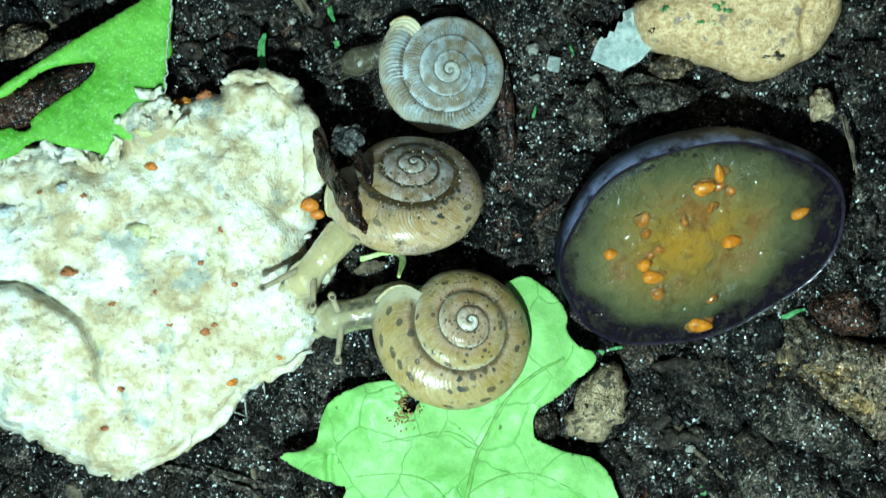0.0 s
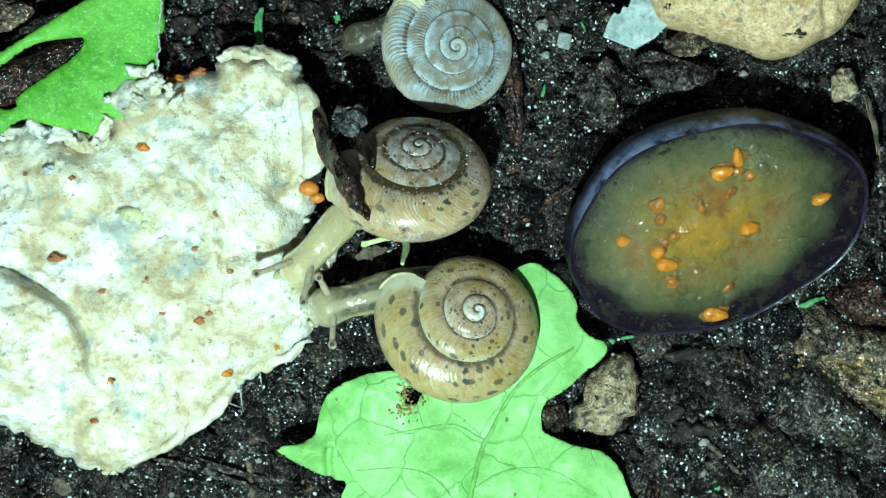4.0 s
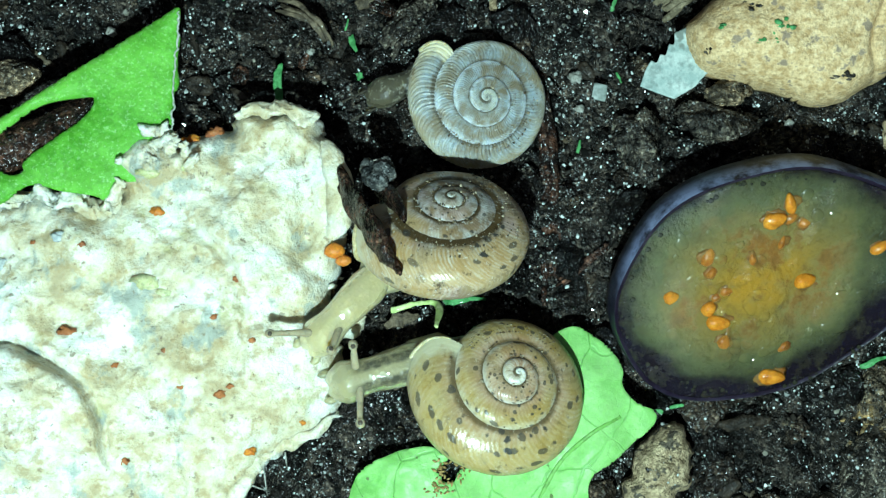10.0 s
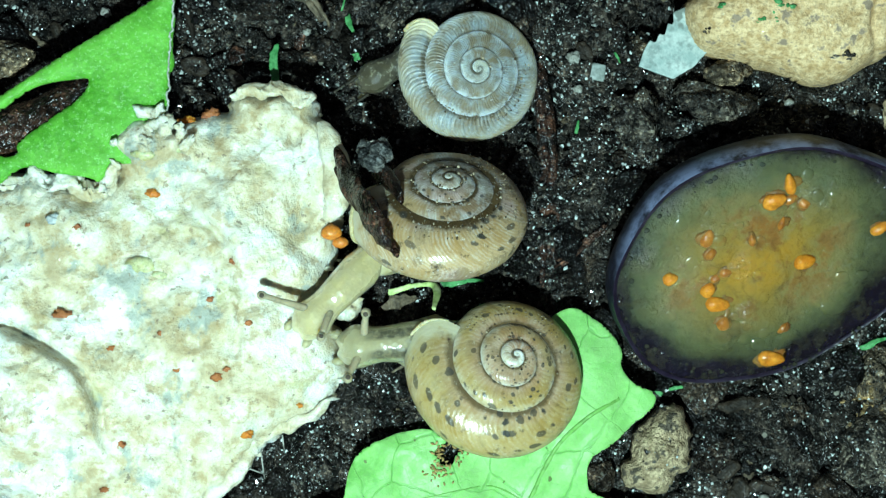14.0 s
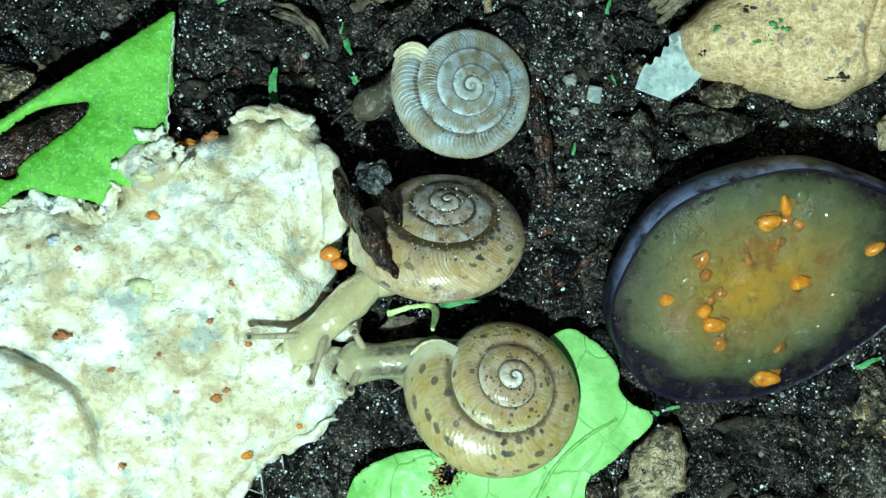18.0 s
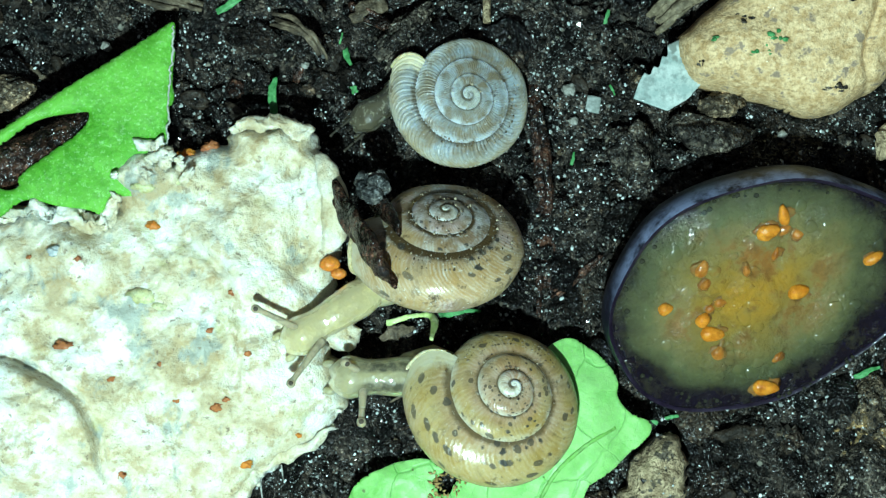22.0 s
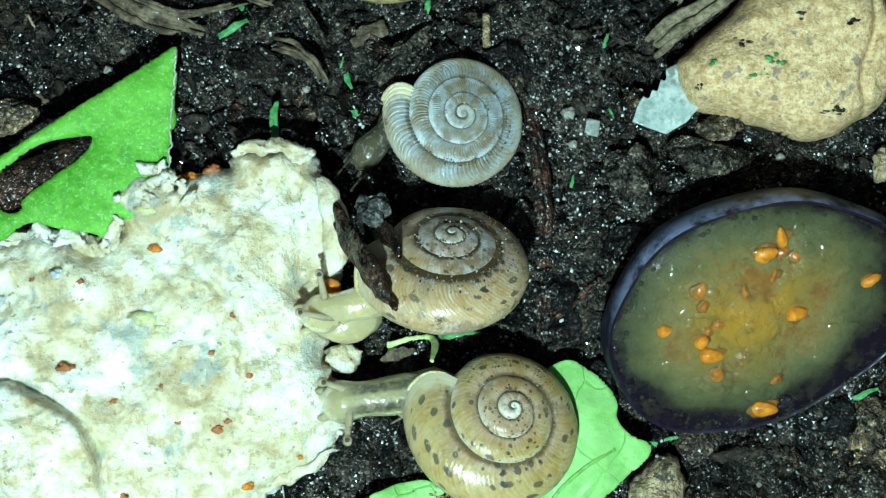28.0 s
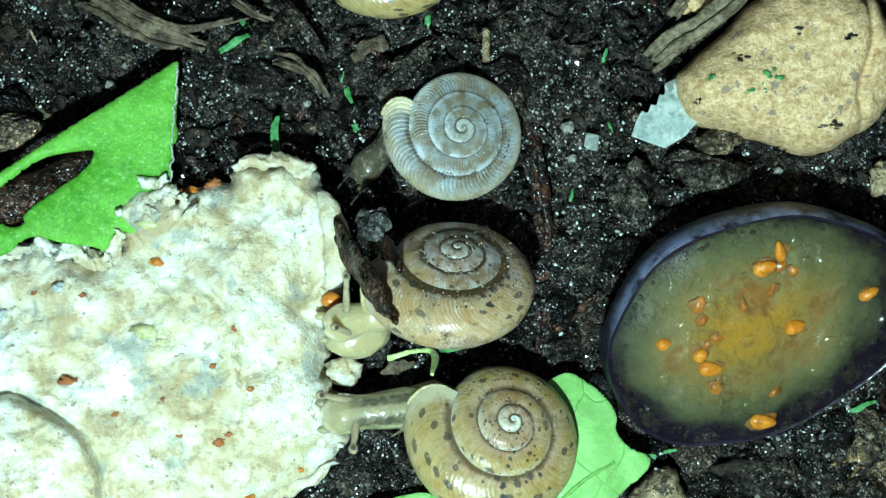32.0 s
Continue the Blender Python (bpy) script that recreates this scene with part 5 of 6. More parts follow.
def bundle(pts, w, material, seed):
    """Rotting plant fibre: flat strands lying side by side."""
    r = np.random.default_rng(seed)
    fibre = thing("plant_fibre", "brown rotting plant fibre on soil", "fibre", group="fibres on the soil")
    line = curve(pts, False, 10)
    way = np.gradient(line, axis=0)[:, :2]
    side = np.stack([-way[:, 1], way[:, 0], 0 * way[:, 0]], 1) / (np.linalg.norm(way, axis=1)[:, None] + 1e-9)
    count = 1 if w < 0.15 else 3 if w < 0.4 else 5
    s = np.linspace(0, 1, len(line))
    for k in range(count):
        off = (k - (count - 1) / 2) * w / count * 1.5 + 0.25 * w * rough(s * 4 + 3 * k, s * 0 + seed, 1.0, 2, seed)
        lo, hi = r.uniform(0, 0.15), r.uniform(0.8, 1.0)
        keep = (s >= lo) & (s <= hi)
        p = (line + side * off[:, None] * (1 - 0.4 * s)[:, None] + np.array([0, 0, 0.12 * w]) * r.normal())[keep]
        t = np.linspace(0, 1, len(p))
        v, f = tube(p, w * (0.32 if count > 1 else 0.8) * (0.35 + 0.65 * np.sin(np.pi * (0.12 + 0.8 * t))) * (1 + 0.25 * rough(t * 9, t * 0 + k, 1.0, 2, seed)), 8, 0.5)
        v = v + 0.05 * np.stack([rough(v[:, 0] * 1.0 + q, v[:, 1] + v[:, 2], 0.5, 3, seed + q) for q in range(3)], 1)
        part("strand", mesh("strand", v, f, material), fibre)


def build_scraps():
    rod("bark_splinter", "dark wet bark splinter leaning on the shell", "bark", [(-3.69, 8.01, 1.5), (-3.38, 6.97, 3.6), (-2.7, 5.72, 5.4), (-1.94, 4.42, 7.4), (-1.19, 3.23, 8.7), (-0.44, 2.03, 8.5)], [0.4, 0.7, 0.8, 0.9, 0.75, 0.2], BARK, 1, 0.45, 0.2)
    rod("bark_splinter", "short brown bark splinter beside the shell", "bark", [(-1.45, 6.53, 4.0), (-0.81, 5.76, 6.2), (-0.2, 4.86, 7.4)], [0.5, 0.62, 0.3], BARK, 5, 0.5, 0.16)
    rod("pale_stalk", "pale green bent stalk between two snails", "stalk", [(-0.85, 0.45, 1.5), (0.16, 0.74, 1.8), (1.09, 0.85, 2.2), (1.54, 0.64, 2.8), (1.42, -0.36, 4.6)], [0.16, 0.12, 0.13, 0.2, 0.13], STALK, 2, 0.55, 0.09)
    rod("brown_husk", "brown papery husk scrap on soil", "husk", [(-1.24, -0.31, 0.7), (-0.42, -0.07, 0.9), (0.5, 0.2, 0.7)], [0.12, 0.42, 0.08], STRAW, 3, 0.25, 0.16)
    rod("thin_twig", "thin straight brown twig stub", "twig", [(4.4, 18.0, 0.2), (4.4, 16.2, 0.9)], [0.22, 0.2], TAN_CLOD, 4, 1.0, 0.03)
    for pts, w, m in (([(-17.4, 20.0, 0.4), (-15.1, 18.5, 0.9), (-13.2, 17.6, 0.9), (-10.4, 16.9, 0.4)], 0.75, STRAW), ([(-16.0, 20.2, 0.6), (-14.0, 18.7, 1.2), (-12.0, 17.9, 1.0), (-10.8, 17.2, 0.5)], 0.3, STRAW),
                      ([(-13.8, 18.5, 0.8), (-12.0, 17.9, 1.0), (-10.1, 18.1, 0.9), (-8.2, 18.7, 0.5)], 0.35, STRAW), ([(-9.4, 19.8, 0.4), (-8.2, 18.8, 0.8), (-6.8, 18.4, 0.4)], 0.3, STRAW),
                      ([(-7.3, 16.5, 0.3), (-5.7, 16.0, 0.8), (-4.7, 15.2, 0.8), (-4.0, 14.0, 0.2)], 0.45, STRAW), ([(-6.8, 19.7, 0.3), (-5.5, 18.3, 0.6), (-4.1, 16.2, 0.2)], 0.45, GREY_CLOD),
                      ([(-1.4, 14.0, 0.4), (-0.2, 15.0, 0.9), (0.6, 16.0, 0.9), (1.7, 17.3, 0.4)], 0.75, GREY_CLOD), ([(13.0, 16.0, 0.4), (14.6, 17.2, 1.4), (16.8, 18.7, 2.2), (19.8, 21.3, 2.4)], 0.85, PALE_BARK), ([(14.3, 18.4, 0.8), (15.4, 20.2, 1.2), (16.4, 21.6, 1.2)], 0.5, STRAW),
                      ([(6.4, 15.4, -0.8), (7.3, 10.0, -0.45), (7.6, 4.0, -0.5), (7.4, 0.5, -0.5)], 0.7, BARK), ([(7.6, 1.6, 0.3), (9.4, 3.0, 0.4), (10.6, 4.0, 0.4)], 0.3, RUST_CLOD), ([(-12.6, -12.0, 0.3), (-9.9, -12.3, 0.6), (-7.6, -13.1, 0.5), (-5.2, -13.8, 0.1)], 0.35, GREY_CLOD),
                      ([(-11.0, -11.6, 0.3), (-8.4, -12.3, 0.6), (-6.0, -13.0, 0.2)], 0.28, GREY_CLOD), ([(26.8, 9.8, 0.4), (27.4, 7.6, 0.7), (27.9, 5.6, 0.3)], 0.22, STRAW), ([(-14.4, -14.8, 0.5), (-15.2, -16.5, 0.1)], 0.3, STRAW),
                      ([(-7.9, -16.5, 0.3), (-8.8, -17.8, 0.0)], 0.22, STRAW), ([(16.6, -14.9, 0.3), (17.2, -14.2, 0.3)], 0.25, TAN_CLOD), ([(21.3, -15.4, 0.1), (21.6, -13.4, 0.3)], 0.1, TAN_CLOD), ([(-1.0, -3.9, 0.2), (0.2, -3.2, 0.5), (1.2, -2.8, 0.3)], 0.1, STRAW),
                      ([(-19.9, 18.0, 0.3), (-19.4, 17.1, 0.3)], 0.1, TAN_CLOD)):
        bundle(pts, w, m, len(pts) * 7 + int(w * 100))
    for x, y, dx, dy, w in ((-6.75, 12.0, 0.02, 1.15, 0.3), (-2.85, 14.05, -0.32, 1.35, 0.28), (-2.6, 13.0, 0.1, 0.4, 0.14), (-9.0, 17.2, 0.75, 0.45, 0.26), (-13.0, 17.6, 0.5, -0.15, 0.3), (-8.6, 18.4, 0.3, -0.2, 0.24), (1.3, 18.6, 0.15, 0.5, 0.22),
                            (13.3, -4.9, 0.55, 0.12, 0.22), (14.2, -4.6, 0.35, 0.05, 0.14), (20.96, -7.37, 0.3, 0.16, 0.26), (19.5, -12.4, -0.05, 0.7, 0.25), (24.4, -2.2, 0.7, 0.3, 0.2), (2.4, 0.9, 0.8, 0.15, 0.2), (3.6, 1.1, 0.6, -0.05, 0.14),
                            (9.1, 9.2, 0.05, 0.4, 0.12), (11.1, 12.8, -0.1, 0.3, 0.1), (10.7, 16.6, 0.1, 0.4, 0.16), (-22, -16.5, 0.8, -0.4, 0.35), (-3.3, 15.6, 0.1, 0.3, 0.1)):
        z = float(soil_height(np.array([x]), np.array([y]))[0]) + 0.35
        z += 1.3 if abs(x + 6.75) < 0.01 else 0.0
        rod("green_scrap", "small shred of green leaf on soil", "leaf scrap", [(x - dx, y - dy, z), (x, y, z + 0.1), (x + dx, y + dy, z)], [w * 0.6, w * 0.85, w * 0.45], GREEN_BIT, int(abs(x) * 3), 0.25, 0.1, "green shreds")
    for x, y, s in ((-1.74, 16.46, 0.32), (-4.6, 15.4, 0.27), (18.66, -10.3, 0.3), (20.1, 10.4, 0.28), (9.1, 11.2, 0.26), (-15.6, 15.0, 0.32), (-5.2, 14.1, 0.24), (8.9, 12.9, 0.4), (17.0, 9.9, 0.2), (22.8, -12.2, 0.2)):
        z = float(soil_height(np.array([x]), np.array([y]))[0]) + s
        v, f = ball(s * 0.9, s * 0.75, s * 0.6, 3, 0.5, int(abs(x) * 5))
        thing("white_grain", "small whitish mineral grain on soil", "grain", x, y, z, mesh("white_grain", v, f, GRIT), group="pale grains")


def build_chips():
    """Splintered bits of rotten wood and bark lying in the soil."""
    r = np.random.default_rng(77)
    made = 0
    while made < 70:
        x, y = r.uniform(-24, 31), r.uniform(-17, 21)
        if -26 < x < -2.5 and -13 < y < 10.5 or 9 < x < 28 and -5 < y < 9.5 or -6 < x < 15 and -19 < y < 0 or 14 < x < 27 and 11 < y < 21 or -2 < x < 9 and 0 < y < 16:
            continue
        made += 1
        a, b = r.uniform(0.4, 1.4), r.uniform(0.15, 0.5)
        n = 44
        w = np.linspace(0, 2 * np.pi, n, endpoint=False)
        ring = np.stack([a * np.sign(np.cos(w)) * np.abs(np.cos(w)) ** 0.7, b * np.sign(np.sin(w)) * np.abs(np.sin(w)) ** 0.8], 1)
        ring += 0.5 * b * np.stack([rough(ring[:, 0] * 2, ring[:, 1] * 2 + made, 0.8, 3, made, 0.7), rough(ring[:, 0], ring[:, 1] + made, 0.8, 3, made + 40, 0.7)], 1)
        xy, quads, d = sheet(ring, 0.11)
        z = 0.12 * (1 - np.exp(-d / 0.06)) + 0.12 * rough(xy[:, 0] * 0.25, xy[:, 1], 0.3, 3, made, 0.6) + r.normal(0, 0.12) * xy[:, 0] / a
        v, f = slab(xy, quads, z, z - 0.35)
        ground = float(soil_height(np.array([x]), np.array([y]))[0])
        thing("wood_chip", "dark wet splinter of rotten wood in soil", "wood chip", x, y, ground + 0.12, mesh("wood_chip", v, f, (WOOD_DARK, BARK, GREY_CLOD, STRAW, WOOD_DARK)[made % 5]), group="wood splinters in the soil", rz=r.uniform(0, 180))


# ---- snails ----
def shell_mesh(name, R, turns, grow, high, drop, material, end, seed=0, sides=40, per=96, ribs=0.0, ribcount=0, shear=0.55, flat=0.75):
    """A right-handed coil about +z, its apex near the origin and its mouth at the angle end (degrees)."""
    n = int(turns * per) + 1
    th = np.linspace(0, turns, n)
    e = ((th + 0.12) / (turns + 0.12)) ** grow
    k = np.linspace(0, 2 * np.pi, sides, endpoint=False)
    ang = radians(end) + ((turns - th) * 2 * np.pi)[:, None] + shear * np.cos(k)[None] - 0.2 * np.where(np.sin(k) > 0, np.sin(2 * k), 0)[None]
    w, h = 0.5 * R, high * R
    rad = e[:, None] * (R - w + w * np.cos(k)[None])
    lid = np.sign(np.sin(k)) * np.abs(np.sin(k)) ** np.where(np.sin(k) > 0, flat, 1.0)
    zz = e[:, None] * (h * lid[None] * np.where(np.sin(k) < 0, 1.25, 1.0)[None] - drop * R)
    if ribs:
        lift = ribs * e[:, None] * np.sin(th * ribcount * 2 * np.pi)[:, None]
        rad, zz = rad + lift * np.cos(k)[None], zz + lift * np.sin(k)[None]
    x, y = rad * np.cos(ang), rad * np.sin(ang)
    v = np.stack([x, y, zz], -1).reshape(-1, 3)
    v += 0.006 * R * np.stack([rough(v[:, 0], v[:, 1] + v[:, 2], 1.5, 3, seed + q) for q in range(3)], 1)
    uv = np.stack([np.broadcast_to(th[:, None], x.shape), np.broadcast_to((k / (2 * np.pi) - np.where(k > np.pi, 1, 0))[None], x.shape)], -1).reshape(-1, 2)
    f = [(i * sides + q, (i + 1) * sides + q, (i + 1) * sides + (q + 1) % sides, i * sides + (q + 1) % sides) for i in range(n - 1) for q in range(sides)]
    f.append(tuple(range(sides)))
    return mesh(name, v, f, material, uv=uv), v[-sides:]


def lip_mesh(name, last, thick, flare):
    """The rim of the mouth, on its outer and lower side only."""
    c = last.mean(0)
    n = len(last)
    ring = np.array([last[q % n] for q in range(-n // 3, n // 5)])
    v, f = tube(c + (ring - c) * flare, thick * np.sin(np.linspace(0.25, math.pi - 0.25, len(ring))), 8)
    return mesh(name, v, f, LIP)


def body_mesh(r, length, material):
    """Head and neck in one, along +x with the snout at the origin: two-lobed snout, broad brow, a sole wider than the back, thinning far inside the shell."""
    d = np.concatenate([np.linspace(0, 1, 16) ** 2 * 1.2, np.linspace(1.3, length, 44)])
    k = np.linspace(0, 2 * np.pi, 36, endpoint=False)
    nose = np.sqrt(np.clip(1 - (1 - np.clip(d / 1.15, 0, 1)) ** 2, 0, 1)) * 0.92 + 0.02
    wide = r * nose * (0.94 + 0.14 * np.exp(-(((d - 1.1) / 0.6) ** 2)) - 0.08 * np.exp(-(((d - 2.4) / 0.8) ** 2)) + 0.10 * np.clip((d - 2.5) / 2.5, 0, 1)) * (1 - 0.5 * np.clip((d - 4.6) / (length - 4.6), 0, 1))
    tall = 0.80 * np.minimum(wide, r * (0.25 + 0.8 * nose))
    cx, cz = np.cos(k), np.sin(k)
    sole = 1 + 0.20 * np.clip(-cz, 0, 1)
    y = wide[:, None] * (cx * sole)[None]
    z = tall[:, None] * np.where(cz > 0, cz, cz * 0.75)[None] - (0.42 * r * np.exp(-d / 0.8))[:, None] - (0.5 * np.clip((d - 3.4) / 3, 0, 1))[:, None]
    x = -d[:, None] - 0.16 * r * np.exp(-d / 0.35)[:, None] * np.exp(-((y / (0.2 * r)) ** 2))
    v = np.stack([np.broadcast_to(x, y.shape), y, z], -1).reshape(-1, 3)
    v += 0.03 * np.stack([rough(v[:, 0] + 3, v[:, 1] + v[:, 2], 0.7, 3, q) for q in range(3)], 1)
    n = len(k)
    f = [(i * n + q, i * n + (q + 1) % n, (i + 1) * n + (q + 1) % n, (i + 1) * n + q) for i in range(len(d) - 1) for q in range(n)]
    return mesh("body", v, [tuple(range(n))[::-1], *f, tuple((len(d) - 1) * n + q for q in range(n))], material)


def tentacle(snail, length, r, skin, label):
    """A feeler in two telescoping pieces along +x: the outer one has its tip, the inner one its front at the origin."""
    s = np.linspace(0, 1, 14)
    p = np.stack([-length * (1 - s), 0 * s, 0 * s], 1)
    v, f = tube(p, r * np.r_[np.linspace(0.92, 0.86, 11), [0.95, 1.1, 0.9]], 14)
    v += 0.012 * np.stack([rough(v[:, 0] * 2 + 3, v[:, 1] + v[:, 2], 0.5, 2, q) for q in range(3)], 1)
    t = part("tentacle", mesh("tentacle", v, f, skin), snail, label)
    kv, kf = ball(1.5 * r, 1.38 * r, 1.38 * r, 3, 0.05, 2)
    part("tip_knob", mesh("tip_knob", kv, kf, skin), t)
    ev, ef = ball(0.85 * r, 0.8 * r, 0.6 * r, 2)
    part("eye", mesh("eye", ev + (0.35 * r, 0, 0.95 * r), ef, EYE), t, "dark eye spot")
    p = np.stack([-1.15 * length * (1 - s), 0 * s, 0 * s], 1)
    v, f = tube(p, r * np.r_[1.5 - 0.56 * s[:12] ** 0.7, [0.93, 0.85]], 14)
    return t, part("tentacle_base", mesh("tentacle_base", v, f, skin), snail, "thicker foot of the feeler")


def build_snail(label, shell_label, R, turns, grow, high, drop, shell_mat, end, m, body, neck_r, pieces, skin=TENT, feelers=(3.4, 0.19), ribs=0.0, ribcount=0, group="feeding snails", shear=0.4, flat=0.8, per=96):
    snail = thing("snail", label, "snail", group=group)
    me, last = shell_mesh("shell", R, turns, grow, high, drop, shell_mat, end, int(R * 10), per=per, ribs=ribs, ribcount=ribcount, flat=flat, shear=shear)
    shell = part("shell", me, snail, shell_label, m)
    part("lip", lip_mesh("lip", last, 0.14, 1.02), shell, "pale shell rim")
    out = {"snail": snail, "shell": shell}
    out["body"] = part("body", body_mesh(neck_r, pieces, body), snail, "soft wet head and neck")
    v, f = ball(1.75 * neck_r, 1.3 * neck_r, 0.72 * neck_r, 3, 0.12, 4)
    out["collar"] = part("mantle_collar", mesh("mantle_collar", v, f, body), snail, "soft skin fold at the shell mouth")
    for sgn in (1, -1):
        v, f = ball(0.34 * neck_r, 0.2 * neck_r, 0.18 * neck_r, 2, 0.1, 3)
        part("mouth_feeler", mesh("mouth_feeler", v + (-0.12 * neck_r, sgn * 0.62 * neck_r, -0.5 * neck_r), f, body), out["body"], "short lower feeler")
    out["left"], out["left_base"] = tentacle(snail, feelers[0], feelers[1], skin, "long feeler with dark eye")
    out["right"], out["right_base"] = tentacle(snail, feelers[0], feelers[1], skin, "long feeler with dark eye")
    return out


def soil_on_shell(shell, count, seed, where, turns, meet, per=96, sides=40):
    """Crumbs stuck to a shell: half on the side that where(x, y) picks, in its own space, half along the seam between the whorls."""
    r = np.random.default_rng(seed)
    me = shell.data
    co = np.empty(len(me.vertices) * 3)
    me.vertices.foreach_get("co", co)
    co = co.reshape(-1, 3) * 1000
    form, faces = ball(1, 1, 1, 1, 0.5, seed)
    pick = co[where(co[:, 0], co[:, 1]) & (co[:, 2] > np.percentile(co[:, 2], 30)) & (np.hypot(co[:, 0], co[:, 1]) > 2.4)]
    u = np.arange(len(co) // sides) / per
    q = np.rint((meet + 0.028 * (turns - u)) * sides).astype(int)
    seam = co[(np.arange(len(u)) * sides + q)[int(2.1 * per):]]
    vs, fs = [], []
    for k in range(count):
        s = 0.02 + 0.06 * r.random() ** 3
        at = pick[r.integers(len(pick))] if k % 2 else seam[r.integers(len(seam))] + r.normal(0, 0.07, 3)
        vs.append(form * (s * r.uniform(0.6, 1.3, 3)) + at + (0, 0, 0.2 * s))
        fs.append(np.array(faces) + k * len(form))
    part("soil_specks", mesh("soil_specks", np.concatenate(vs), np.concatenate(fs), SPECK, False), shell, "brown soil crumbs stuck to shell")


def tilted(x, y, z, lean, toward):
    """A shell pose: its axis leans by lean degrees towards the compass angle toward."""
    a = radians(toward)
    return Matrix.Translation(Vector((x, y, z)) * MM) @ Matrix.Rotation(radians(lean), 4, Vector((-math.sin(a), math.cos(a), 0)))


build_ground()
build_food()
build_berry()
build_leaf()
build_cut_leaf()
build_stones()
build_clods()
build_scraps()
build_chips()
SHELL_POSE_M, SHELL_POSE_B = tilted(2.15, 6.1, 6.6, 47, 84), tilted(5.5, -2.62, 5.5, 24, 58)
snail_m = build_snail("snail with brown-grey shell tipped on its side, feeding on the food", "brown and grey banded shell with soil crumbs", 4.78, 4.8, 1.8, 0.33, 0.52, SHELL_M, 174, SHELL_POSE_M, BODY_M, 1.0, 8.0, feelers=(1.6, 0.165), flat=1.0)
snail_b = build_snail("snail with amber spotted shell resting on the leaf, feeding", "glossy amber shell with dark spots", 5.06, 4.8, 2.0, 0.32, 0.60, SHELL_B, 143, SHELL_POSE_B, BODY_B, 1.1, 8.0, feelers=(1.2, 0.18), flat=1.0)
snail_t = build_snail("small grey snail with finely ribbed flat shell, crawling on soil", "flat grey-tan shell with fine ribs", 4.05, 5.0, 1.6, 0.19, 0.42, SHELL_T, 142, tilted(0, 0, 2.7, 9, 0), BODY_T, 0.82, 6.0, TENT_T, (0.6, 0.06), 0.017, 84, "crawling snail", 0.25, per=420)
soil_on_shell(snail_b["shell"], 420, 5, lambda x, y: (y > 1.5) & (x < 3.5) | (y > 3.2), 4.8, 0.206)
soil_on_shell(snail_m["shell"], 640, 6, lambda x, y: (x > 1.0) | (y < -2.5), 4.8, 0.197)
soil_on_shell(snail_t["shell"], 260, 7, lambda x, y: (x > 2.0) | (y < -2.0), 5.0, 0.182, 420)


def build_far_shell():
    """A brown shell half out of the light at the top."""
    me, last = shell_mesh("spotted_shell", 4.6, 4.4, 1.6, 0.32, 0.5, SHELL_B, 200, 17)
    ob = thing("spotted_shell", "tan spotted snail shell lying on soil", "shell", 0.6, 23.0, 3.2, me)
    ob.matrix_basis = tilted(-0.6, 22.8, 4.6, 8, 90)


build_far_shell()
clumps = scatter("soil_crumbs", 2400, (0.12, 1.1), CRUMB, "loose wet black soil crumbs", "soil crumbs", 11, 0.65, 2, power=2.6, smooth=False)
scatter("fine_soil", 12000, (0.035, 0.22), GRAIN, "fine wet black soil grains", "soil", 13, 0.8, 1, 0.0, power=2.6, smooth=False)
scatter("fine_soil", 10000, (0.035, 0.16), GRAIN, "fine wet soil grains clinging to crumbs", "soil", 14, 0.8, 1, power=2.6, on=clumps, smooth=False)
scatter("soil_shreds", 2600, (0.03, 0.13), CRUMB, "short dark rotting shreds in soil", "soil shreds", 16, 0.6, 1, 0.1, power=2.0, long=7.0, smooth=False)
scatter("glint_flecks", 100000, (0.022, 0.10), GLINT_GRAIN, "tiny pale flecks and painted glints in wet soil", "soil flecks", 18, 0.6, 1, 0.0, power=2.2, smooth=False, patchy=True)
scatter("glint_flecks", 20000, (0.025, 0.11), GLINT_GRAIN, "tiny pale flecks and painted glints on soil crumbs", "soil flecks", 19, 0.6, 1, power=2.2, smooth=False, on=clumps)
scatter("soil_grit", 1500, (0.03, 0.13), FINE_GRIT, "tiny dull mineral grains in soil", "grit", 12, 0.8, 1, -0.3)
scatter("pale_grit", 160, (0.05, 0.13), GRIT, "tiny pale mineral grains in soil", "grit", 15, 0.8, 1, -0.6)


# ---- what moves ----
def along(p, q):
    """A pose at p whose x axis points to q and whose z axis stays as upright as it can."""
    x = (Vector(q) - Vector(p)).normalized()
    y = Vector((0, 0, 1)).cross(x).normalized()
    z = x.cross(y)
    m = Matrix((x, y, z)).transposed().to_4x4()
    m.translation = Vector(p) * MM
    return m


def body_rows(rows, door, snout):
    """Poses of the body, which slides out of the shell's mouth as one."""
    out = []
    for t, fx, fy, bx, by in rows:
        front = Vector((fx, fy, snout))
        way = (front - Vector(door)).normalized() * 0.75 + (front - Vector((bx, by, snout))).normalized() * 0.25
        out.append((t, along(front, front + way)))
    return out


def feeler_rows(rows, base, tip, reach):
    """Poses of a feeler's outer piece, at its tip, and of its inner piece, which stays at the brow."""
    outer, inner = [], []
    for t, bx, by, tx, ty in rows:
        foot, end = Vector((bx, by, base)), Vector((tx, ty, tip))
        way = (end - foot).normalized()
        outer.append((t, along(end, end + way)))
        front = foot + way * min(reach, (end - foot).length - 0.12)
        inner.append((t, along(front, front + way)))
    return outer, inner


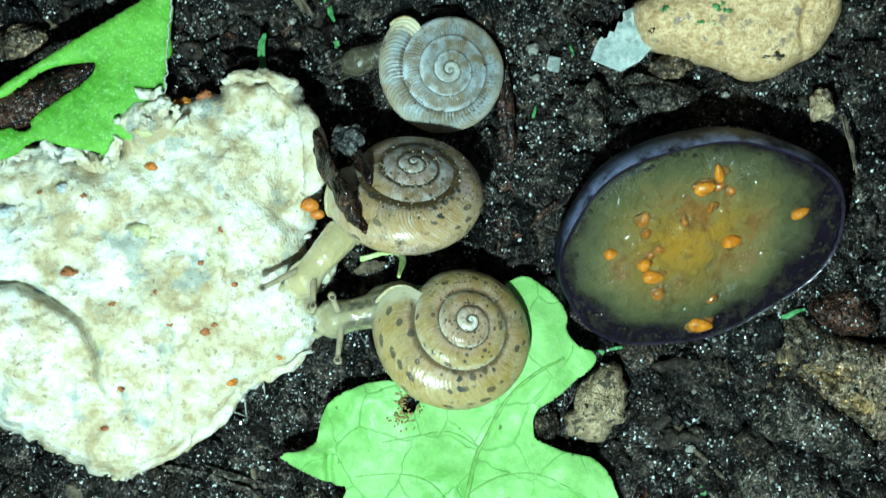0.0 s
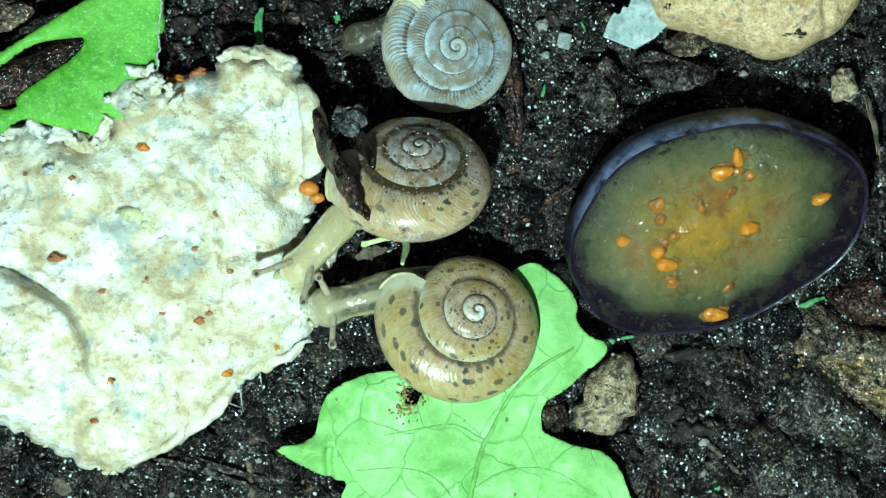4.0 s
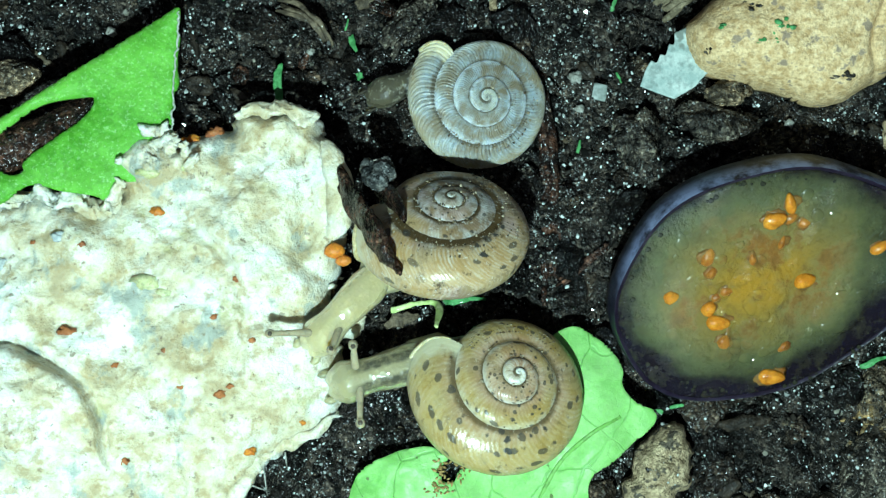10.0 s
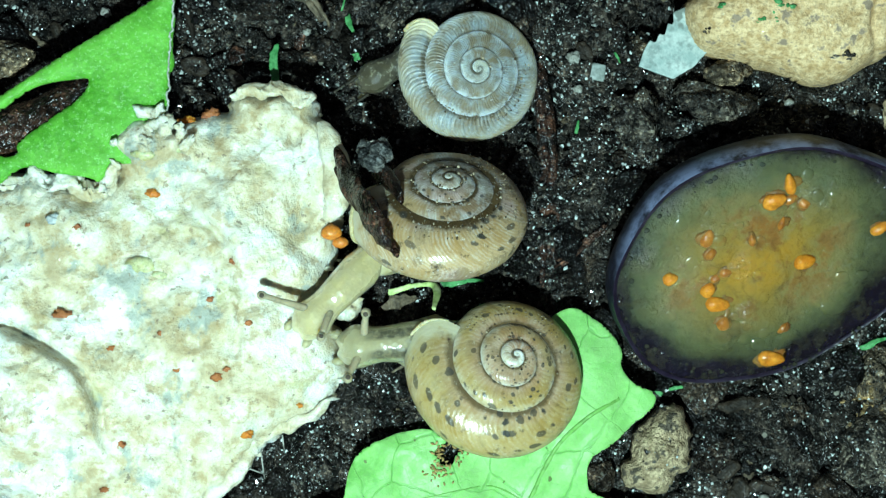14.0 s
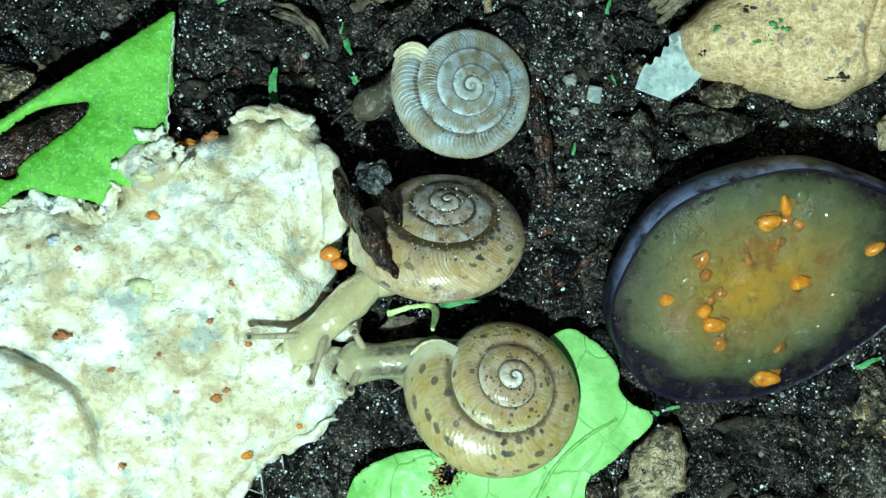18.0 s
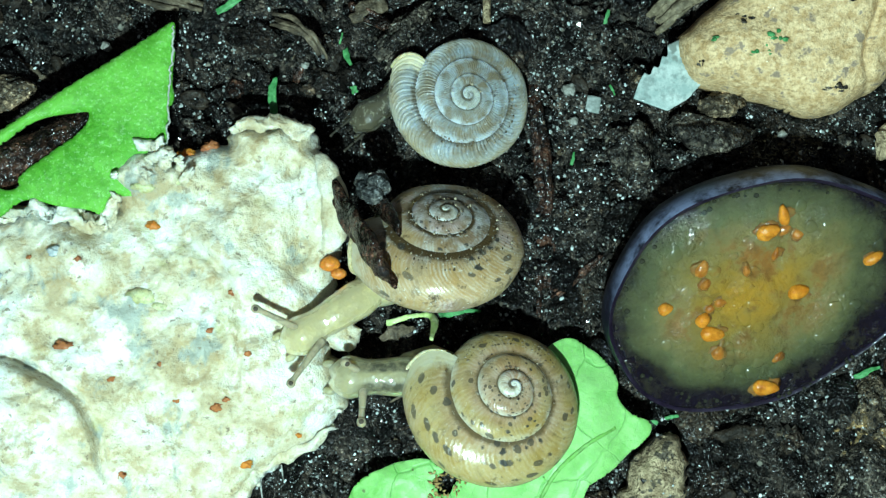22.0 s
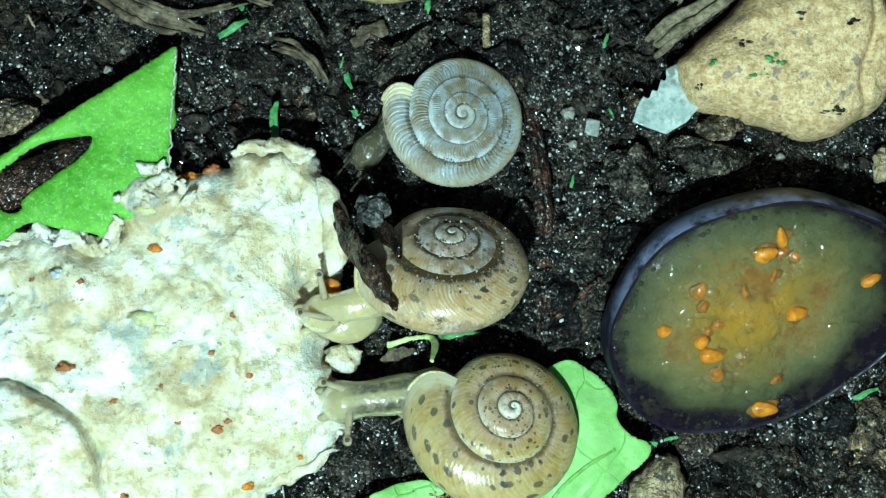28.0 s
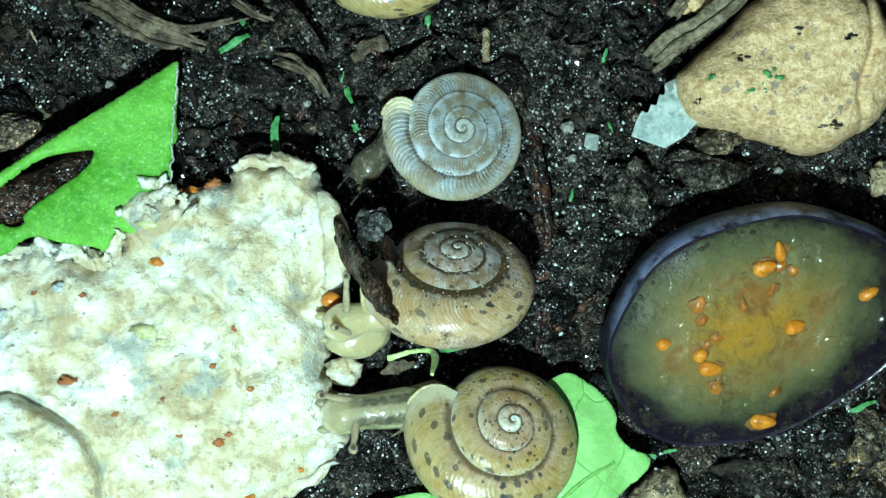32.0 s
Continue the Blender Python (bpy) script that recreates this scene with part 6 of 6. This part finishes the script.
def motions():
    m_head = [
        (0, -4.71, -1.68, -3.80, -0.41),
        (2.5, -4.80, -1.75, -3.90, -0.64),
        (5.5, -4.95, -1.70, -3.91, -0.30),
        (9.5, -5.13, -1.85, -4.07, -0.60),
        (11, -5.18, -1.41, -4.04, -0.51),
        (13, -5.33, -1.89, -4.23, -0.54),
        (16, -5.67, -1.34, -4.38, -0.37),
        (18, -5.89, -1.93, -4.50, -0.73),
        (20, -5.96, -2.16, -4.67, -1.22),
        (21.5, -6.18, -1.10, -4.67, -0.58),
        (23, -5.66, -0.33, -4.57, 0.39),
        (24, -5.47, 0.62, -4.62, 1.28),
        (25.5, -5.63, 1.15, -4.28, 2.02),
        (28, -5.20, 1.71, -3.79, 2.23),
        (30, -4.80, 1.70, -3.53, 2.21),
        (31, -4.54, 1.91, -3.29, 2.31),
        (32, -4.19, 1.98, -2.87, 2.22),
    ]
    m_left = [
        (0, -4.24, -0.20, -6.11, -1.18),
        (2.5, -4.33, -0.49, -6.18, -1.23),
        (5.5, -4.34, -0.26, -6.46, -0.94),
        (9.5, -4.78, -0.81, -6.86, -1.02),
        (11, -4.52, -0.33, -6.71, -0.02),
        (13, -4.77, -0.44, -7.04, -0.01),
        (16, -4.90, -0.24, -7.07, 0.98),
        (18, -5.01, -0.67, -7.64, -0.74),
        (20, -5.18, -1.11, -7.76, -1.97),
        (21.5, -5.09, -0.27, -7.57, 0.17),
        (23, -4.88, 0.80, -6.59, 2.77),
        (24, -4.75, 1.75, -6.00, 4.10),
        (25.5, -4.54, 2.49, -5.23, 5.25),
        (28, -4.00, 2.73, -4.23, 4.00),
        (30, -3.66, 2.67, -3.87, 4.05),
        (31, -3.40, 2.78, -3.51, 4.49),
        (32, -2.94, 2.69, -2.92, 4.56),
    ]
    m_right = [
        (0, -3.36, -0.62, -3.30, -2.13),
        (2.5, -3.46, -0.79, -3.72, -2.56),
        (5.5, -3.48, -0.34, -3.78, -2.47),
        (9.5, -3.36, -0.39, -3.86, -1.76),
        (11, -3.56, -0.69, -3.65, -1.32),
        (13, -3.69, -0.64, -3.94, -1.55),
        (16, -3.87, -0.50, -4.47, -2.33),
        (18, -3.98, -0.78, -4.61, -2.99),
        (20, -4.15, -1.32, -4.94, -3.75),
        (21.5, -4.26, -0.89, -5.44, -3.04),
        (23, -4.26, -0.02, -5.76, -1.17),
        (24, -4.49, 0.82, -5.96, 0.53),
        (25.5, -4.02, 1.55, -6.14, 1.61),
        (28, -3.59, 1.74, -5.20, 2.06),
        (30, -3.40, 1.74, -4.76, 1.96),
        (31, -3.19, 1.84, -4.53, 2.13),
        (32, -2.79, 1.75, -3.49, 2.00),
    ]
    b_head = [
        (0, -3.40, -3.23, -1.87, -2.92),
        (2.5, -3.72, -3.29, -2.32, -2.56),
        (5.5, -3.69, -3.29, -2.45, -2.76),
        (9.5, -4.12, -3.61, -2.50, -2.97),
        (11, -4.18, -3.07, -2.48, -2.79),
        (13, -3.48, -2.63, -2.17, -2.50),
        (16, -3.61, -2.08, -2.29, -1.78),
        (18, -3.52, -2.15, -2.18, -1.83),
        (20, -3.70, -2.08, -1.93, -2.25),
        (21.5, -3.81, -2.26, -2.12, -2.44),
        (23, -3.91, -2.44, -2.14, -2.58),
        (24, -3.92, -2.22, -2.02, -2.57),
        (25.5, -4.28, -2.32, -2.35, -2.41),
        (28, -4.28, -2.61, -2.86, -2.30),
        (30, -4.29, -2.42, -2.74, -2.19),
        (31, -4.40, -2.42, -2.79, -2.17),
        (32, -4.31, -2.57, -2.67, -2.29),
    ]
    b_left = [
        (0, -1.96, -2.60, -2.29, -1.58),
        (2.5, -2.42, -2.13, -2.79, -1.00),
        (5.5, -2.62, -2.33, -3.14, -1.40),
        (9.5, -2.66, -2.56, -2.82, -1.39),
        (11, -2.46, -2.33, -2.46, -1.06),
        (13, -2.02, -1.99, -1.82, -0.89),
        (16, -2.24, -1.29, -2.45, -0.11),
        (18, -2.10, -1.31, -2.52, -0.42),
        (20, -1.90, -1.80, -2.48, -1.14),
        (21.5, -2.22, -1.99, -2.88, -1.51),
        (23, -2.22, -2.11, -2.79, -1.59),
        (24, -2.13, -2.10, -2.51, -1.48),
        (25.5, -2.48, -1.89, -3.05, -1.22),
        (28, -2.99, -1.81, -4.09, -1.42),
        (30, -2.90, -1.56, -3.99, -1.21),
        (31, -3.01, -1.52, -4.23, -1.27),
        (32, -2.91, -1.71, -4.20, -1.41),
    ]
    b_right = [
        (0, -1.78, -3.25, -1.90, -5.15),
        (2.5, -2.22, -2.99, -2.42, -4.73),
        (5.5, -2.27, -3.19, -2.01, -4.98),
        (9.5, -2.35, -3.38, -2.22, -5.24),
        (11, -2.51, -3.25, -2.68, -4.91),
        (13, -2.32, -3.02, -2.81, -4.13),
        (16, -2.34, -2.28, -2.94, -3.49),
        (18, -2.26, -2.35, -2.70, -3.41),
        (20, -1.96, -2.69, -2.09, -3.93),
        (21.5, -2.01, -2.88, -2.05, -4.29),
        (23, -2.06, -3.05, -2.23, -4.83),
        (24, -1.92, -3.04, -2.03, -4.51),
        (25.5, -2.22, -2.93, -2.25, -4.66),
        (28, -2.73, -2.80, -2.84, -4.36),
        (30, -2.58, -2.82, -2.71, -4.35),
        (31, -2.58, -2.83, -2.66, -4.25),
        (32, -2.44, -2.87, -2.58, -4.13),
    ]
    for snail, head_rows, left_rows, right_rows, door, snout, base, tip, reach in (
            (snail_m, m_head, m_left, m_right, (-1.0, 2.8, 3.4), 3.8, 4.05, 5.1, 1.5), (snail_b, b_head, b_left, b_right, (1.2, -2.1, 2.8), 3.1, 3.4, 4.4, 1.1)):
        walk(snail["body"], body_rows(head_rows, door, snout))
        for side, side_rows in (("left", left_rows), ("right", right_rows)):
            outer, inner = feeler_rows(side_rows, base, tip, reach)
            walk(snail[side], outer)
            walk(snail[side + "_base"], inner)
    walk(snail_m["collar"], [(t, along((x, y, 3.0), (x - 1, y + slope, 3.1))) for t, x, y, slope in ((0, -0.9, 2.7, -0.9), (22, -0.9, 2.7, -0.9), (24, -1.6, 2.4, -0.6), (25.5, -2.2, 2.2, -0.4), (28, -2.8, 1.85, -0.35), (30, -2.7, 1.8, -0.35), (32, -2.4, 1.75, -0.3))])
    snail_b["collar"].matrix_basis = along((1.2, -2.2, 2.5), (0.2, -2.4, 2.5))
    snail_t["collar"].matrix_basis = along((-3.2, 0.5, 0.9), (-4.2, -0.2, 0.9))
    walk(snail_m["shell"], [(t, Matrix.Translation((dx * MM, dy * MM, 0)) @ SHELL_POSE_M) for t, dx, dy in ((0, 0, 0), (23, 0, 0), (25.5, 0.15, 0), (28, 0.28, 0), (30, 0.36, -0.02), (32, 0.55, -0.05))])
    # the grey snail turns and creeps as one
    walk(snail_t["snail"], [(t, pose(x * MM, y * MM, 0, 0, 0, turn)) for t, x, y, turn in
                            ((0, 4.05, 11.32, -14), (11, 4.05, 11.35, -14), (12.2, 3.78, 11.78, -8), (13.5, 3.75, 11.8, -7), (16, 3.6, 11.97, -3), (19, 3.46, 12.14, 0), (25.5, 3.4, 12.16, 2), (27.5, 3.14, 12.41, 11), (32, 3.1, 12.43, 11))])
    for side, x, y in (("left", -7.2, -1.9), ("right", -6.5, -2.7)):
        snail_t[side].matrix_basis = along((x, y, 1.2), (x - 1, y - 0.9, 1.3))
        snail_t[side + "_base"].matrix_basis = along((x + 0.5, y + 0.45, 1.1), (x - 1, y - 0.9, 1.3))
    snail_t["body"].matrix_basis = along((-6.2, -1.5, 1.0), (-7.2, -2.2, 1.0))


motions()
